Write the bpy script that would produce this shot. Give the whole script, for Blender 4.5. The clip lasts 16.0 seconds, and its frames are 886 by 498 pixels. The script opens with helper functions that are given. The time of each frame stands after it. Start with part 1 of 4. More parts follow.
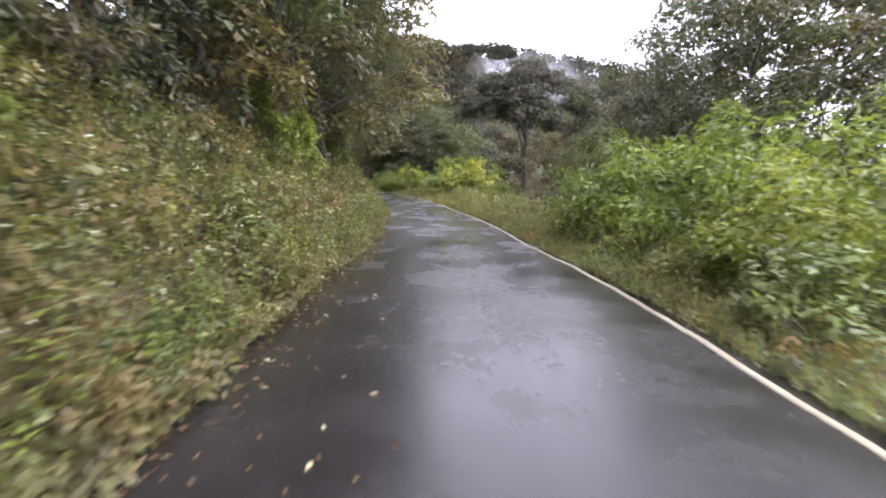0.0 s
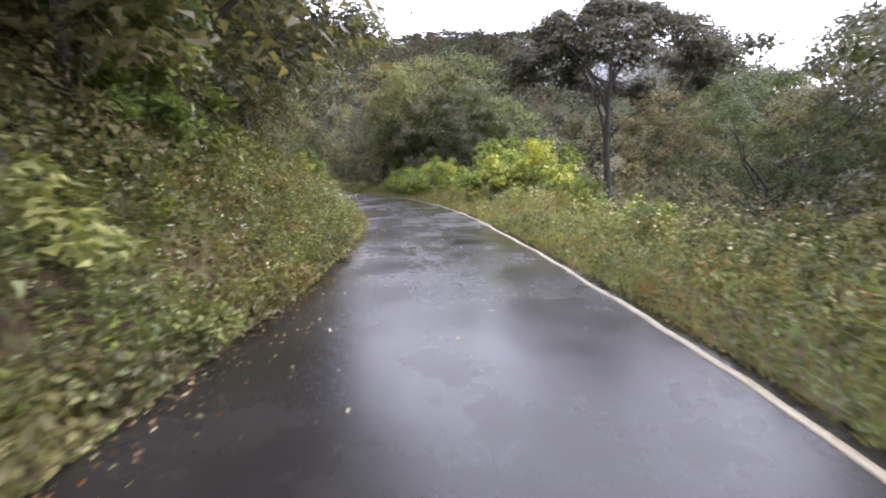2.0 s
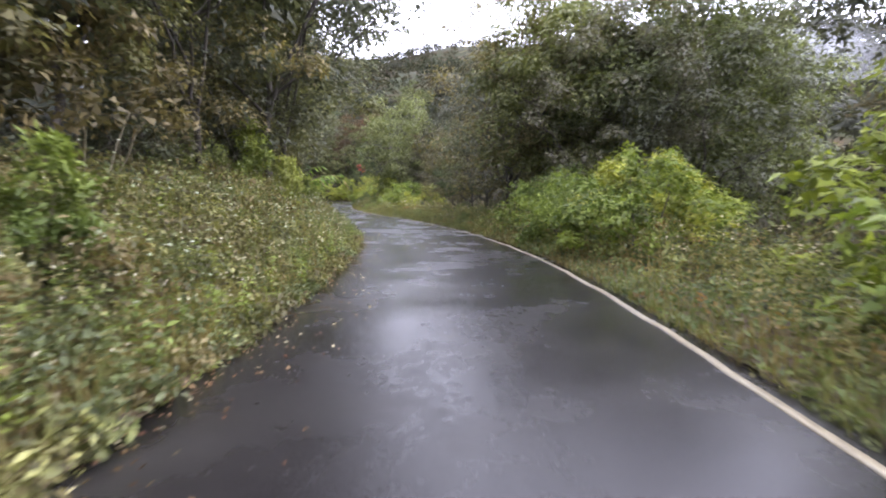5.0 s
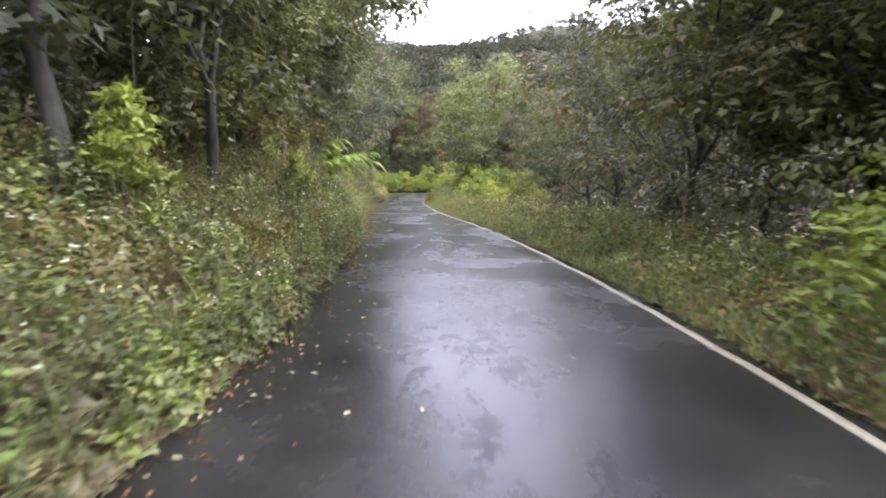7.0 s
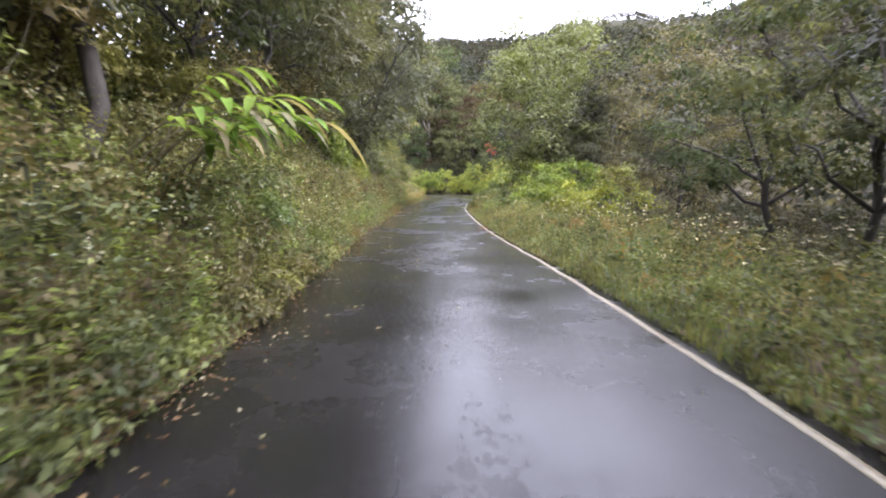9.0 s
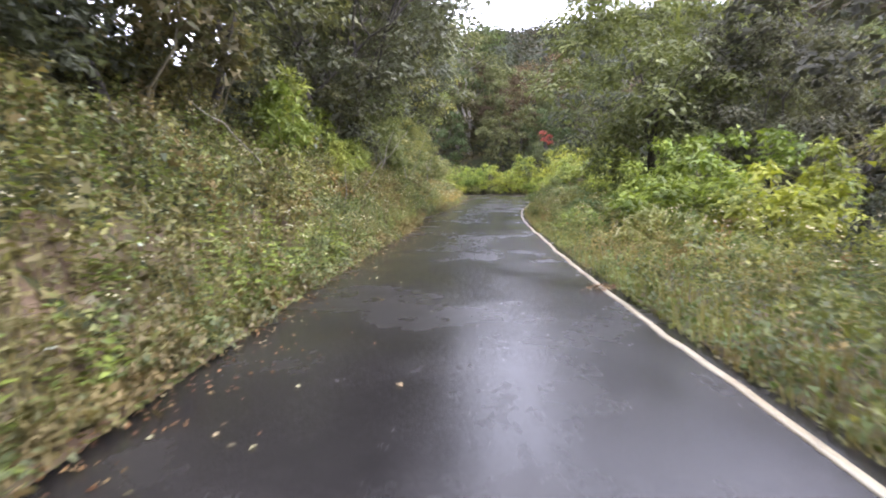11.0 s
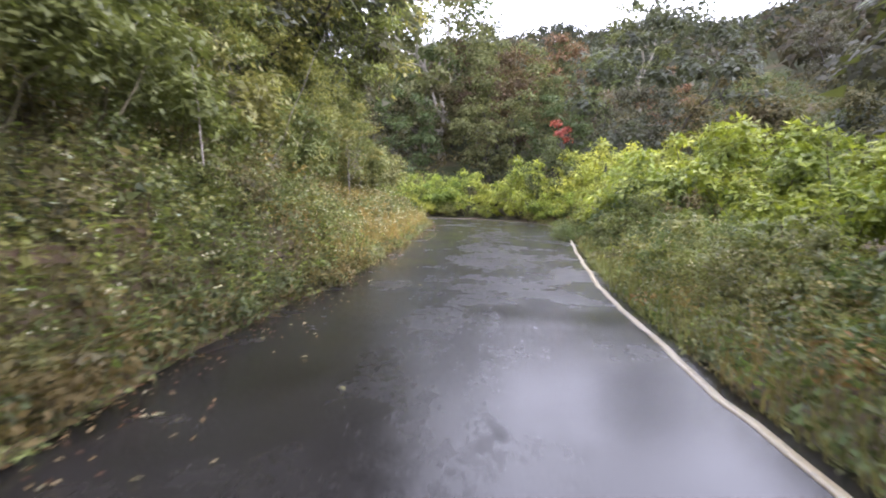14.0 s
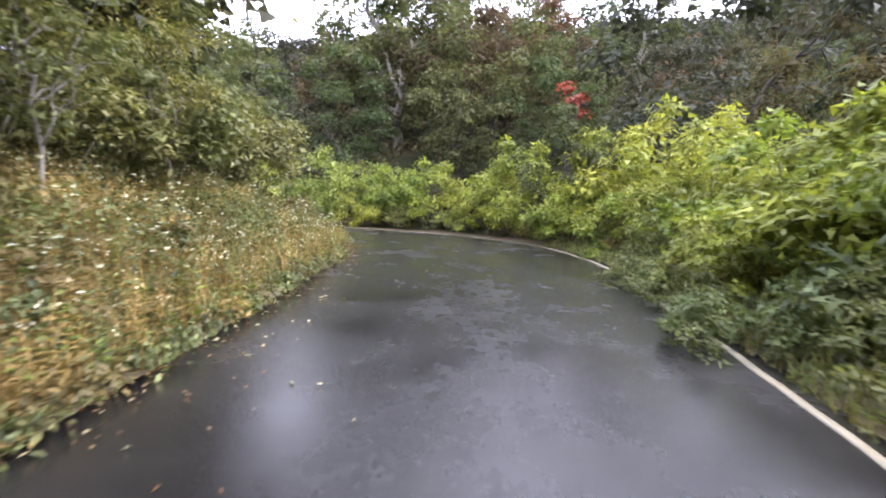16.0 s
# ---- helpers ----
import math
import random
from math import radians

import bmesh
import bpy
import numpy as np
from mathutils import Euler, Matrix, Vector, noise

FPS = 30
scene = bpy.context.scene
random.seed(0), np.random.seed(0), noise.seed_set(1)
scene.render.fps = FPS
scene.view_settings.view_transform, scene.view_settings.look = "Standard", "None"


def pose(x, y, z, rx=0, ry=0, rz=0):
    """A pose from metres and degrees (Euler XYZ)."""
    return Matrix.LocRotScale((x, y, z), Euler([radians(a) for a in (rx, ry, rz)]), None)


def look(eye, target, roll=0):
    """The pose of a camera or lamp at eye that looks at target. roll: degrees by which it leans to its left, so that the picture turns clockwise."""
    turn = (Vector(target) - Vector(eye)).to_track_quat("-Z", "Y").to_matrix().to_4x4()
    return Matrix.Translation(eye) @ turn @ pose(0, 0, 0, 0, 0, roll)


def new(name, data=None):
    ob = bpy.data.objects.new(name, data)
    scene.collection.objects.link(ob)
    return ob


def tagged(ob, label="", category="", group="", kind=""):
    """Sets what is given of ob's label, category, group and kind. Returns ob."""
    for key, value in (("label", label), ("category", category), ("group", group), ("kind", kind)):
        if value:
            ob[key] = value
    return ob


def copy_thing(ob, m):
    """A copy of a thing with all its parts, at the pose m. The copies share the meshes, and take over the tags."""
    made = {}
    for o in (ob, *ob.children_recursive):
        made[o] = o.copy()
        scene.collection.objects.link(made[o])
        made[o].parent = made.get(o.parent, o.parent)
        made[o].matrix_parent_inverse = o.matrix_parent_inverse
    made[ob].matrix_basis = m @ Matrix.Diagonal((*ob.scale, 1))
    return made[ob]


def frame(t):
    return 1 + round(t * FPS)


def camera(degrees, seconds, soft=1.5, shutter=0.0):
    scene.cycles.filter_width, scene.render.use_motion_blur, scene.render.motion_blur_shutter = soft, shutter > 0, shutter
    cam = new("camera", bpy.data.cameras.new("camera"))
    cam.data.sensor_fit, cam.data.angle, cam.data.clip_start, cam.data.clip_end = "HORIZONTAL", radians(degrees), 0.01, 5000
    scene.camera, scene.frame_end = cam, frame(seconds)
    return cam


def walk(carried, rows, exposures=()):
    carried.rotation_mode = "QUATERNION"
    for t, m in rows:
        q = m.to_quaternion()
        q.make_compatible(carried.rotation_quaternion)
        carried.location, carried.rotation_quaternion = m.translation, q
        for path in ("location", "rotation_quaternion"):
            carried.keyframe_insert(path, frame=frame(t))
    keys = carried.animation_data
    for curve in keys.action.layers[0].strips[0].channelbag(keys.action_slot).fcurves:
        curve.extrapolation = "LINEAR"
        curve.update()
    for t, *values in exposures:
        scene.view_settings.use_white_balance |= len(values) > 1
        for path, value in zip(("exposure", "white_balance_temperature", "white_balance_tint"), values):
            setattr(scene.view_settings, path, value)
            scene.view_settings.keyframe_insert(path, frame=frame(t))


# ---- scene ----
cam = camera(80.0, 16.0, soft=2.0, shutter=0.25)
# seconds, x, y, z, pitch, roll, yaw: a small car climbing a narrow hill road
PATH = [
    (0.0, 0.000, 0.000, 1.350, -7.57, 0.88, 2.52),
    (0.5, -0.030, 3.748, 1.281, -7.46, 0.25, 3.51),
    (1.0, -0.122, 7.427, 1.213, -7.77, 0.50, 4.46),
    (1.5, -0.280, 11.026, 1.150, -8.10, -0.80, 5.75),
    (2.0, -0.539, 14.592, 1.099, -7.41, -1.30, 7.69),
    (2.5, -0.913, 18.167, 1.074, -7.06, -0.09, 9.40),
    (3.0, -1.407, 21.696, 1.081, -6.76, -0.94, 11.68),
    (3.5, -2.026, 25.086, 1.112, -6.11, -1.36, 14.15),
    (4.0, -2.767, 28.337, 1.161, -6.40, -1.70, 16.73),
    (4.2, -3.106, 29.611, 1.185, -5.22, -1.94, 18.12),
    (5.0, -4.722, 34.568, 1.287, -5.24, -0.63, 22.56),
    (5.5, -5.854, 37.524, 1.346, -5.25, 0.19, 24.42),
    (6.3, -7.787, 41.951, 1.424, -5.27, 1.50, 28.14),
    (6.5, -8.299, 42.993, 1.440, -6.27, 1.28, 29.30),
    (7.0, -9.643, 45.487, 1.475, -6.26, -0.88, 32.45),
    (7.5, -11.070, 47.842, 1.505, -6.63, 0.02, 34.97),
    (8.0, -12.550, 50.090, 1.533, -5.67, 0.06, 36.65),
    (8.5, -14.037, 52.279, 1.561, -5.81, -0.26, 36.73),
    (9.0, -15.520, 54.442, 1.585, -6.10, -0.42, 37.40),
    (9.2, -16.124, 55.298, 1.594, -5.84, -0.25, 38.07),
    (10.0, -18.667, 58.672, 1.625, -5.94, -0.75, 40.84),
    (10.5, -20.362, 60.778, 1.646, -6.00, -1.06, 41.77),
    (11.3, -23.202, 64.223, 1.679, -6.09, -1.57, 42.23),
    (11.5, -23.932, 65.102, 1.689, -5.95, -1.66, 42.23),
    (12.0, -25.774, 67.333, 1.713, -5.83, -1.16, 41.89),
    (12.5, -27.641, 69.629, 1.739, -5.82, -1.23, 41.43),
    (13.0, -29.542, 72.015, 1.773, -6.04, -0.26, 40.69),
    (13.5, -31.430, 74.460, 1.818, -5.09, 0.66, 39.75),
    (14.0, -33.229, 76.867, 1.873, -4.33, 0.68, 38.87),
    (14.5, -34.911, 79.202, 1.938, -4.75, 1.27, 37.74),
    (15.0, -36.500, 81.498, 2.015, -4.77, 1.42, 36.74),
    (15.5, -37.992, 83.724, 2.097, -4.70, 1.75, 36.07),
    (16.0, -39.390, 85.856, 2.175, -4.19, 1.59, 35.51),
]
walk(cam, [(t, look((x, y, z), (x - math.sin(radians(w)) * math.cos(radians(p)), y + math.cos(radians(w)) * math.cos(radians(p)),
                                z + math.sin(radians(p))), r)) for t, x, y, z, p, r, w in PATH],
     exposures=[(t, e, w, 20) for t, e, w in ((0.0, 1.74, 5820), (1.0, 1.88, 5800), (2.5, 1.88, 5750), (4.0, 1.86, 5700), (6.2, 2.13, 5640), (7.0, 2.34, 5620), (8.0, 2.40, 5700), (9.0, 2.30, 5720),
                                             (12.5, 2.28, 5600), (14.0, 2.28, 5700), (15.0, 2.20, 5680), (16.0, 2.18, 5620))])

# ---- overcast sky and a soft sun behind cloud ----
SUN_UP, SUN_ROUND = radians(44), radians(65)
world = bpy.data.worlds.new("overcast_sky")
scene.world = world
world.use_nodes = True
wn, wl = world.node_tree.nodes, world.node_tree.links
sky = wn.new("ShaderNodeTexSky")
sky.sky_type, sky.sun_disc, sky.sun_elevation, sky.sun_rotation = "NISHITA", False, SUN_UP, SUN_ROUND
sky.air_density, sky.dust_density = 1.0, 4.0
cloud = wn.new("ShaderNodeMixRGB")
cloud.inputs[0].default_value = 0.88
cloud.inputs[2].default_value = (12.2, 11.9, 12.3, 1)
wl.new(sky.outputs[0], cloud.inputs[1])
wl.new(cloud.outputs[0], wn["Background"].inputs[0])
wn["Background"].inputs[1].default_value = 0.12
sun_data = bpy.data.lights.new("sun", "SUN")
sun_data.energy, sun_data.angle, sun_data.color = 1.5, radians(20), (1.0, 0.96, 0.9)
sun = new("sun", sun_data)
sun.matrix_world = look((0, 0, 60), (-math.sin(SUN_ROUND) * math.cos(SUN_UP) * 60, -math.cos(SUN_ROUND) * math.cos(SUN_UP) * 60,
                                     60 - math.sin(SUN_UP) * 60))


# ---- materials ----
def shader(name):
    m = bpy.data.materials.new(name)
    m.use_nodes = True
    return m, m.node_tree.nodes, m.node_tree.links, m.node_tree.nodes["Principled BSDF"]


def noise_node(n, l, scale, detail=4.0, rough=0.6, coord=None):
    t = n.new("ShaderNodeTexNoise")
    t.inputs["Scale"].default_value, t.inputs["Detail"].default_value, t.inputs["Roughness"].default_value = scale, detail, rough
    if coord is not None:
        l.new(coord, t.inputs["Vector"])
    return t.outputs["Fac"]


def ramp(n, l, fac, stops):
    r = n.new("ShaderNodeValToRGB")
    while len(r.color_ramp.elements) < len(stops):
        r.color_ramp.elements.new(0.5)
    for e, (p, c) in zip(r.color_ramp.elements, stops):
        e.position, e.color = p, (*c, 1) if len(c) == 3 else c
    l.new(fac, r.inputs[0])
    return r.outputs[0]


def grey(v):
    return (v, v, v)


def mix(n, l, fac, a, b, how="MIX"):
    m = n.new("ShaderNodeMixRGB")
    m.blend_type = how
    for k, v in enumerate((fac, a, b)):
        if isinstance(v, (int, float)):
            m.inputs[k].default_value = v if k == 0 else (v, v, v, 1)
        elif isinstance(v, tuple):
            m.inputs[k].default_value = (*v, 1)
        else:
            l.new(v, m.inputs[k])
    return m.outputs[0]


def bump(n, l, height, strength, distance, bsdf):
    b = n.new("ShaderNodeBump")
    b.inputs["Strength"].default_value, b.inputs["Distance"].default_value = strength, distance
    l.new(height, b.inputs["Height"])
    l.new(b.outputs[0], bsdf.inputs["Normal"])


def foliage(name, stops, patch=None, patch_scale=0.35, rough=0.52, sheen=0.26):
    """Leaves: a ramp of colours leaf by leaf, with a second ramp that takes over in patches, and light that shines through."""
    m, n, l, b = shader(name)
    geo = n.new("ShaderNodeNewGeometry")
    col = ramp(n, l, geo.outputs["Random Per Island"], stops)
    if patch:
        other = ramp(n, l, geo.outputs["Random Per Island"], patch)
        where = ramp(n, l, noise_node(n, l, patch_scale, 3.0, 0.6, geo.outputs["Position"]), [(0.47, grey(0)), (0.58, grey(1))])
        col = mix(n, l, where, col, other)
    info = n.new("ShaderNodeObjectInfo")
    tone = ramp(n, l, info.outputs["Random"], [(0, (0.66, 0.7, 0.66)), (0.35, (0.9, 0.98, 0.85)), (0.7, (1.18, 1.1, 1.0)), (1, (1.4, 1.22, 1.1))])
    col = mix(n, l, 1.0, col, tone, "MULTIPLY")
    fine = ramp(n, l, noise_node(n, l, 1.7, 3.0, 0.65, geo.outputs["Position"]), [(0.32, grey(0.6)), (0.68, grey(1.35))])
    col = mix(n, l, 1.0, col, fine, "MULTIPLY")
    l.new(col, b.inputs["Base Color"])
    b.inputs["Roughness"].default_value = rough
    b.inputs["Specular IOR Level"].default_value = sheen
    thin = n.new("ShaderNodeBsdfTranslucent")
    l.new(mix(n, l, 1.0, col, (1.12, 1.15, 0.65), "MULTIPLY"), thin.inputs[0])
    both = n.new("ShaderNodeMixShader")
    both.inputs[0].default_value = 0.4
    l.new(b.outputs[0], both.inputs[1])
    l.new(thin.outputs[0], both.inputs[2])
    l.new(both.outputs[0], n["Material Output"].inputs[0])
    return m


def green(r, g, b, spread=0.3):
    g, b = g * 0.89, b * 1.3
    return [(0.0, (r * (1 - spread), g * (1 - spread), b * (1 - spread))), (0.5, (r, g, b)),
            (1.0, (r * (1 + spread), g * (1 + spread * 0.9), b * (1 + spread)))]


M_DARK = foliage("dark_green_leaves", green(0.1, 0.113, 0.056, 0.4))
M_CROWN = foliage("blackish_green_leaves", green(0.05, 0.06, 0.034, 0.35), rough=0.6, sheen=0.15)
M_OLIVE = foliage("olive_leaves", green(0.13, 0.134, 0.046, 0.4), green(0.092, 0.1, 0.038, 0.4), 0.45)
M_LIME = foliage("mid_green_leaves", green(0.115, 0.145, 0.048, 0.4))
M_HERB = foliage("fresh_verge_leaves", green(0.142, 0.198, 0.052, 0.4), green(0.175, 0.215, 0.055, 0.4), 0.5)
M_LEMON = foliage("lemon_green_leaves", green(0.135, 0.165, 0.045, 0.4))
M_YELLOW = foliage("yellow_green_leaves", green(0.175, 0.205, 0.05, 0.4))
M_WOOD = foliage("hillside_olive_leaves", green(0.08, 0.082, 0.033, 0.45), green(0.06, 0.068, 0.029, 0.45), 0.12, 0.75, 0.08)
M_GROVE = foliage("hillside_green_leaves", green(0.078, 0.105, 0.036, 0.45), rough=0.7, sheen=0.1)
M_BRIGHT = foliage("bright_green_leaves", green(0.235, 0.305, 0.034, 0.4), green(0.165, 0.235, 0.034, 0.4), 0.55)
M_FRESH = foliage("fresh_green_leaves", green(0.205, 0.27, 0.042, 0.4), green(0.14, 0.195, 0.038, 0.4), 0.6)
M_GREYLEAF = foliage("grey_green_leaves", green(0.08, 0.103, 0.036, 0.4), rough=0.7, sheen=0.1)
M_RUST = foliage("rust_leaves", green(0.1, 0.074, 0.036, 0.35), rough=0.7, sheen=0.1)
M_RED = foliage("red_flowers", green(0.22, 0.075, 0.04, 0.35))
M_WEED = foliage("roadside_weed_leaves", green(0.15, 0.185, 0.055, 0.45), green(0.185, 0.18, 0.056, 0.45), 0.5)
M_DRY = foliage("dry_weed_leaves", green(0.195, 0.155, 0.052), green(0.19, 0.18, 0.052), 0.5, 0.7, 0.15)
M_GRASS = foliage("verge_grass", green(0.15, 0.18, 0.045), green(0.19, 0.18, 0.055), 0.4, 0.6, 0.25)
M_STRAW = foliage("orange_straw", green(0.26, 0.215, 0.06), green(0.24, 0.215, 0.066), 0.5, 0.7, 0.15)
M_FAR = foliage("distant_canopy", green(0.034, 0.041, 0.023, 0.35), green(0.046, 0.044, 0.024, 0.35), 0.04, 0.85, 0.05)
M_PETAL = foliage("white_petals", [(0, (0.55, 0.55, 0.48)), (1, (0.8, 0.8, 0.74))], rough=0.6, sheen=0.2)
M_LITTER = foliage("fallen_leaf_litter", [(0, (0.13, 0.055, 0.028)), (0.5, (0.22, 0.115, 0.058)), (0.85, (0.31, 0.2, 0.1)), (1, (0.48, 0.4, 0.28))])
M_PALE_LEAF = foliage("pale_fallen_leaves", [(0, (0.4, 0.32, 0.14)), (0.5, (0.55, 0.47, 0.28)), (1, (0.62, 0.58, 0.45))], rough=0.4)


def bark_material(name, dark, light):
    m, n, l, b = shader(name)
    tc = n.new("ShaderNodeTexCoord")
    mp = n.new("ShaderNodeMapping")
    mp.inputs["Scale"].default_value = (9, 9, 1.6)
    l.new(tc.outputs["Object"], mp.inputs["Vector"])
    f = noise_node(n, l, 2.2, 8.0, 0.7, mp.outputs[0])
    l.new(ramp(n, l, f, [(0.3, dark), (0.62, light)]), b.inputs["Base Color"])
    b.inputs["Roughness"].default_value = 0.85
    bump(n, l, f, 0.6, 0.03, b)
    return m


M_BARK = bark_material("dark_wet_bark", (0.02, 0.016, 0.012), (0.06, 0.05, 0.04))
M_PALE_BARK = bark_material("pale_bark", (0.1, 0.085, 0.065), (0.24, 0.215, 0.18))


def wet_asphalt():
    m, n, l, b = shader("wet_asphalt")
    geo = n.new("ShaderNodeNewGeometry")
    pos = geo.outputs["Position"]
    grain = noise_node(n, l, 90.0, 3.0, 0.7, pos)
    worn = noise_node(n, l, 0.9, 5.0, 0.65, pos)
    broad = noise_node(n, l, 0.22, 3.0, 0.55, pos)
    base = ramp(n, l, worn, [(0.3, (0.0135, 0.012, 0.012)), (0.5, (0.02, 0.018, 0.0175)), (0.72, (0.03, 0.027, 0.0255))])
    base = mix(n, l, 0.5, base, ramp(n, l, grain, [(0.3, grey(0.45)), (0.7, grey(1.3))]), "MULTIPLY")
    wet = mix(n, l, 0.5, ramp(n, l, worn, [(0.36, grey(0.1)), (0.52, grey(0.24)), (0.7, grey(0.46))]),
              ramp(n, l, broad, [(0.4, grey(0.14)), (0.6, grey(0.32))]))
    # crumbled wear down the middle of the lane: u runs along the road, v across it
    lane = n.new("ShaderNodeUVMap")
    lane.uv_map = "lane"
    part_uv = n.new("ShaderNodeSeparateXYZ")
    l.new(lane.outputs[0], part_uv.inputs[0])
    middle = ramp(n, l, part_uv.outputs[1], [(0.26, grey(0)), (0.4, grey(1)), (0.58, grey(1)), (0.72, grey(0))])
    streak = n.new("ShaderNodeMapping")
    streak.inputs["Scale"].default_value = (0.55, 7.0, 1)
    l.new(lane.outputs[0], streak.inputs["Vector"])
    where = ramp(n, l, noise_node(n, l, 0.16, 2.0, 0.5, pos), [(0.4, grey(0)), (0.56, grey(1))])
    scuffs = ramp(n, l, noise_node(n, l, 1.5, 8.0, 0.72, streak.outputs[0]), [(0.42, grey(0)), (0.66, grey(0.8))])
    scuffs = mix(n, l, 1.0, mix(n, l, 1.0, scuffs, where, "MULTIPLY"), middle, "MULTIPLY")
    wet = mix(n, l, scuffs, wet, ramp(n, l, noise_node(n, l, 7.0, 5.0, 0.7, pos), [(0.38, grey(0.55)), (0.52, grey(0.38)), (0.62, grey(0.16))]))
    l.new(mix(n, l, scuffs, base, mix(n, l, 1.0, base, grey(0.55), "MULTIPLY")), b.inputs["Base Color"])
    l.new(wet, b.inputs["Roughness"])
    b.inputs["Specular IOR Level"].default_value = 0.24
    lump = noise_node(n, l, 5.0, 6.0, 0.7, pos)
    bump(n, l, mix(n, l, 0.65, grain, lump), 0.3, 0.008, b)
    return m


M_ASPHALT = wet_asphalt()


def soil():
    m, n, l, b = shader("red_brown_soil")
    pos = n.new("ShaderNodeNewGeometry").outputs["Position"]
    f = noise_node(n, l, 1.3, 8.0, 0.7, pos)
    g = noise_node(n, l, 0.2, 4.0, 0.6, pos)
    earth = ramp(n, l, f, [(0.3, (0.045, 0.026, 0.017)), (0.6, (0.12, 0.066, 0.04)), (0.8, (0.18, 0.11, 0.07))])
    moss = ramp(n, l, f, [(0.3, (0.014, 0.018, 0.009)), (0.7, (0.04, 0.046, 0.02))])
    l.new(mix(n, l, ramp(n, l, g, [(0.3, grey(0.45)), (0.5, grey(0.97))]), earth, moss), b.inputs["Base Color"])
    b.inputs["Roughness"].default_value = 0.9
    b.inputs["Specular IOR Level"].default_value = 0.1
    bump(n, l, f, 0.7, 0.06, b)
    return m


M_SOIL = soil()


def bare_earth():
    m, n, l, b = shader("damp_red_earth")
    pos = n.new("ShaderNodeNewGeometry").outputs["Position"]
    f = noise_node(n, l, 6.0, 8.0, 0.7, pos)
    g = noise_node(n, l, 0.7, 4.0, 0.6, pos)
    col = ramp(n, l, f, [(0.3, (0.035, 0.024, 0.016)), (0.5, (0.085, 0.055, 0.034)), (0.72, (0.14, 0.1, 0.062))])
    l.new(mix(n, l, ramp(n, l, g, [(0.42, grey(0)), (0.6, grey(0.6))]), col, (0.07, 0.068, 0.03)), b.inputs["Base Color"])
    b.inputs["Roughness"].default_value = 0.75
    b.inputs["Specular IOR Level"].default_value = 0.2
    bump(n, l, f, 0.8, 0.03, b)
    return m


M_EARTH = bare_earth()


def line_paint():
    m, n, l, b = shader("worn_white_line_paint")
    pos = n.new("ShaderNodeNewGeometry").outputs["Position"]
    f = noise_node(n, l, 14.0, 6.0, 0.75, pos)
    g = noise_node(n, l, 0.8, 3.0, 0.6, pos)
    clean = ramp(n, l, g, [(0.35, (0.22, 0.175, 0.1)), (0.65, (0.29, 0.255, 0.17))])
    l.new(mix(n, l, ramp(n, l, f, [(0.52, grey(0)), (0.68, grey(0.8))]), clean, (0.09, 0.08, 0.07)), b.inputs["Base Color"])
    b.inputs["Roughness"].default_value = 0.5
    bump(n, l, f, 0.3, 0.004, b)
    return m


M_LINE = line_paint()


def plain(name, colour, rough=0.6, spread=0.25):
    m, n, l, b = shader(name)
    f = noise_node(n, l, 6.0, 5.0, 0.65, n.new("ShaderNodeTexCoord").outputs["Object"])
    lo, hi = (tuple(c * k for c in colour) for k in (1 - spread, 1 + spread))
    l.new(ramp(n, l, f, [(0.3, lo), (0.7, hi)]), b.inputs["Base Color"])
    b.inputs["Roughness"].default_value = rough
    return m


M_STEM = plain("green_brown_stems", (0.1, 0.085, 0.045), 0.7)
M_BLADE = foliage("ginger_leaf", [(0, (0.12, 0.2, 0.035)), (0.7, (0.2, 0.29, 0.06)), (1, (0.36, 0.36, 0.14))])
M_BLADE_OLD = foliage("withered_ginger_leaf", [(0, (0.17, 0.15, 0.08)), (1, (0.3, 0.27, 0.18))])


# ---- mesh helpers ----
def mesh_of(name, verts, tris, mat):
    me = bpy.data.meshes.new(name)
    verts, tris = np.asarray(verts, np.float32), np.asarray(tris, np.int32)
    me.vertices.add(len(verts))
    me.vertices.foreach_set("co", verts.ravel())
    me.loops.add(tris.size)
    me.loops.foreach_set("vertex_index", tris.ravel())
    me.polygons.add(len(tris))
    k = tris.shape[1]
    me.polygons.foreach_set("loop_start", np.arange(len(tris), dtype=np.int32) * k)
    me.polygons.foreach_set("loop_total", np.full(len(tris), k, np.int32))
    me.materials.append(mat)
    me.update(calc_edges=True)
    me.validate()
    return me


def smooth(me):
    me.polygons.foreach_set("use_smooth", np.ones(len(me.polygons), bool))
    return me


def part(name, me, parent, label=""):
    ob = new(name, me)
    ob.parent = parent
    return tagged(ob, label)


def unit(v):
    return v / np.maximum(np.linalg.norm(v, axis=-1, keepdims=True), 1e-6)


def leaf_mesh(base, way, length, width, rng, fold=0.25, flat=0.0, face=None):
    """Folded, pointed leaves: four corners and two triangles each."""
    n = len(base)
    way = unit(way)
    side = unit(np.cross(way, unit(rng.normal(size=(n, 3)) + np.array([0, 0, flat])) if face is None else face))
    up = np.cross(side, way)
    length, width = np.broadcast_to(length, n)[:, None], np.broadcast_to(width, n)[:, None]
    mid = base + way * length * 0.45 + up * width * fold
    v = np.stack([base, mid - side * width / 2, base + way * length, mid + side * width / 2], 1).reshape(-1, 3)
    i = np.arange(n)[:, None] * 4
    f = np.concatenate([i + [0, 2, 1], i + [0, 3, 2]], 1).reshape(-1, 3)
    return v, f


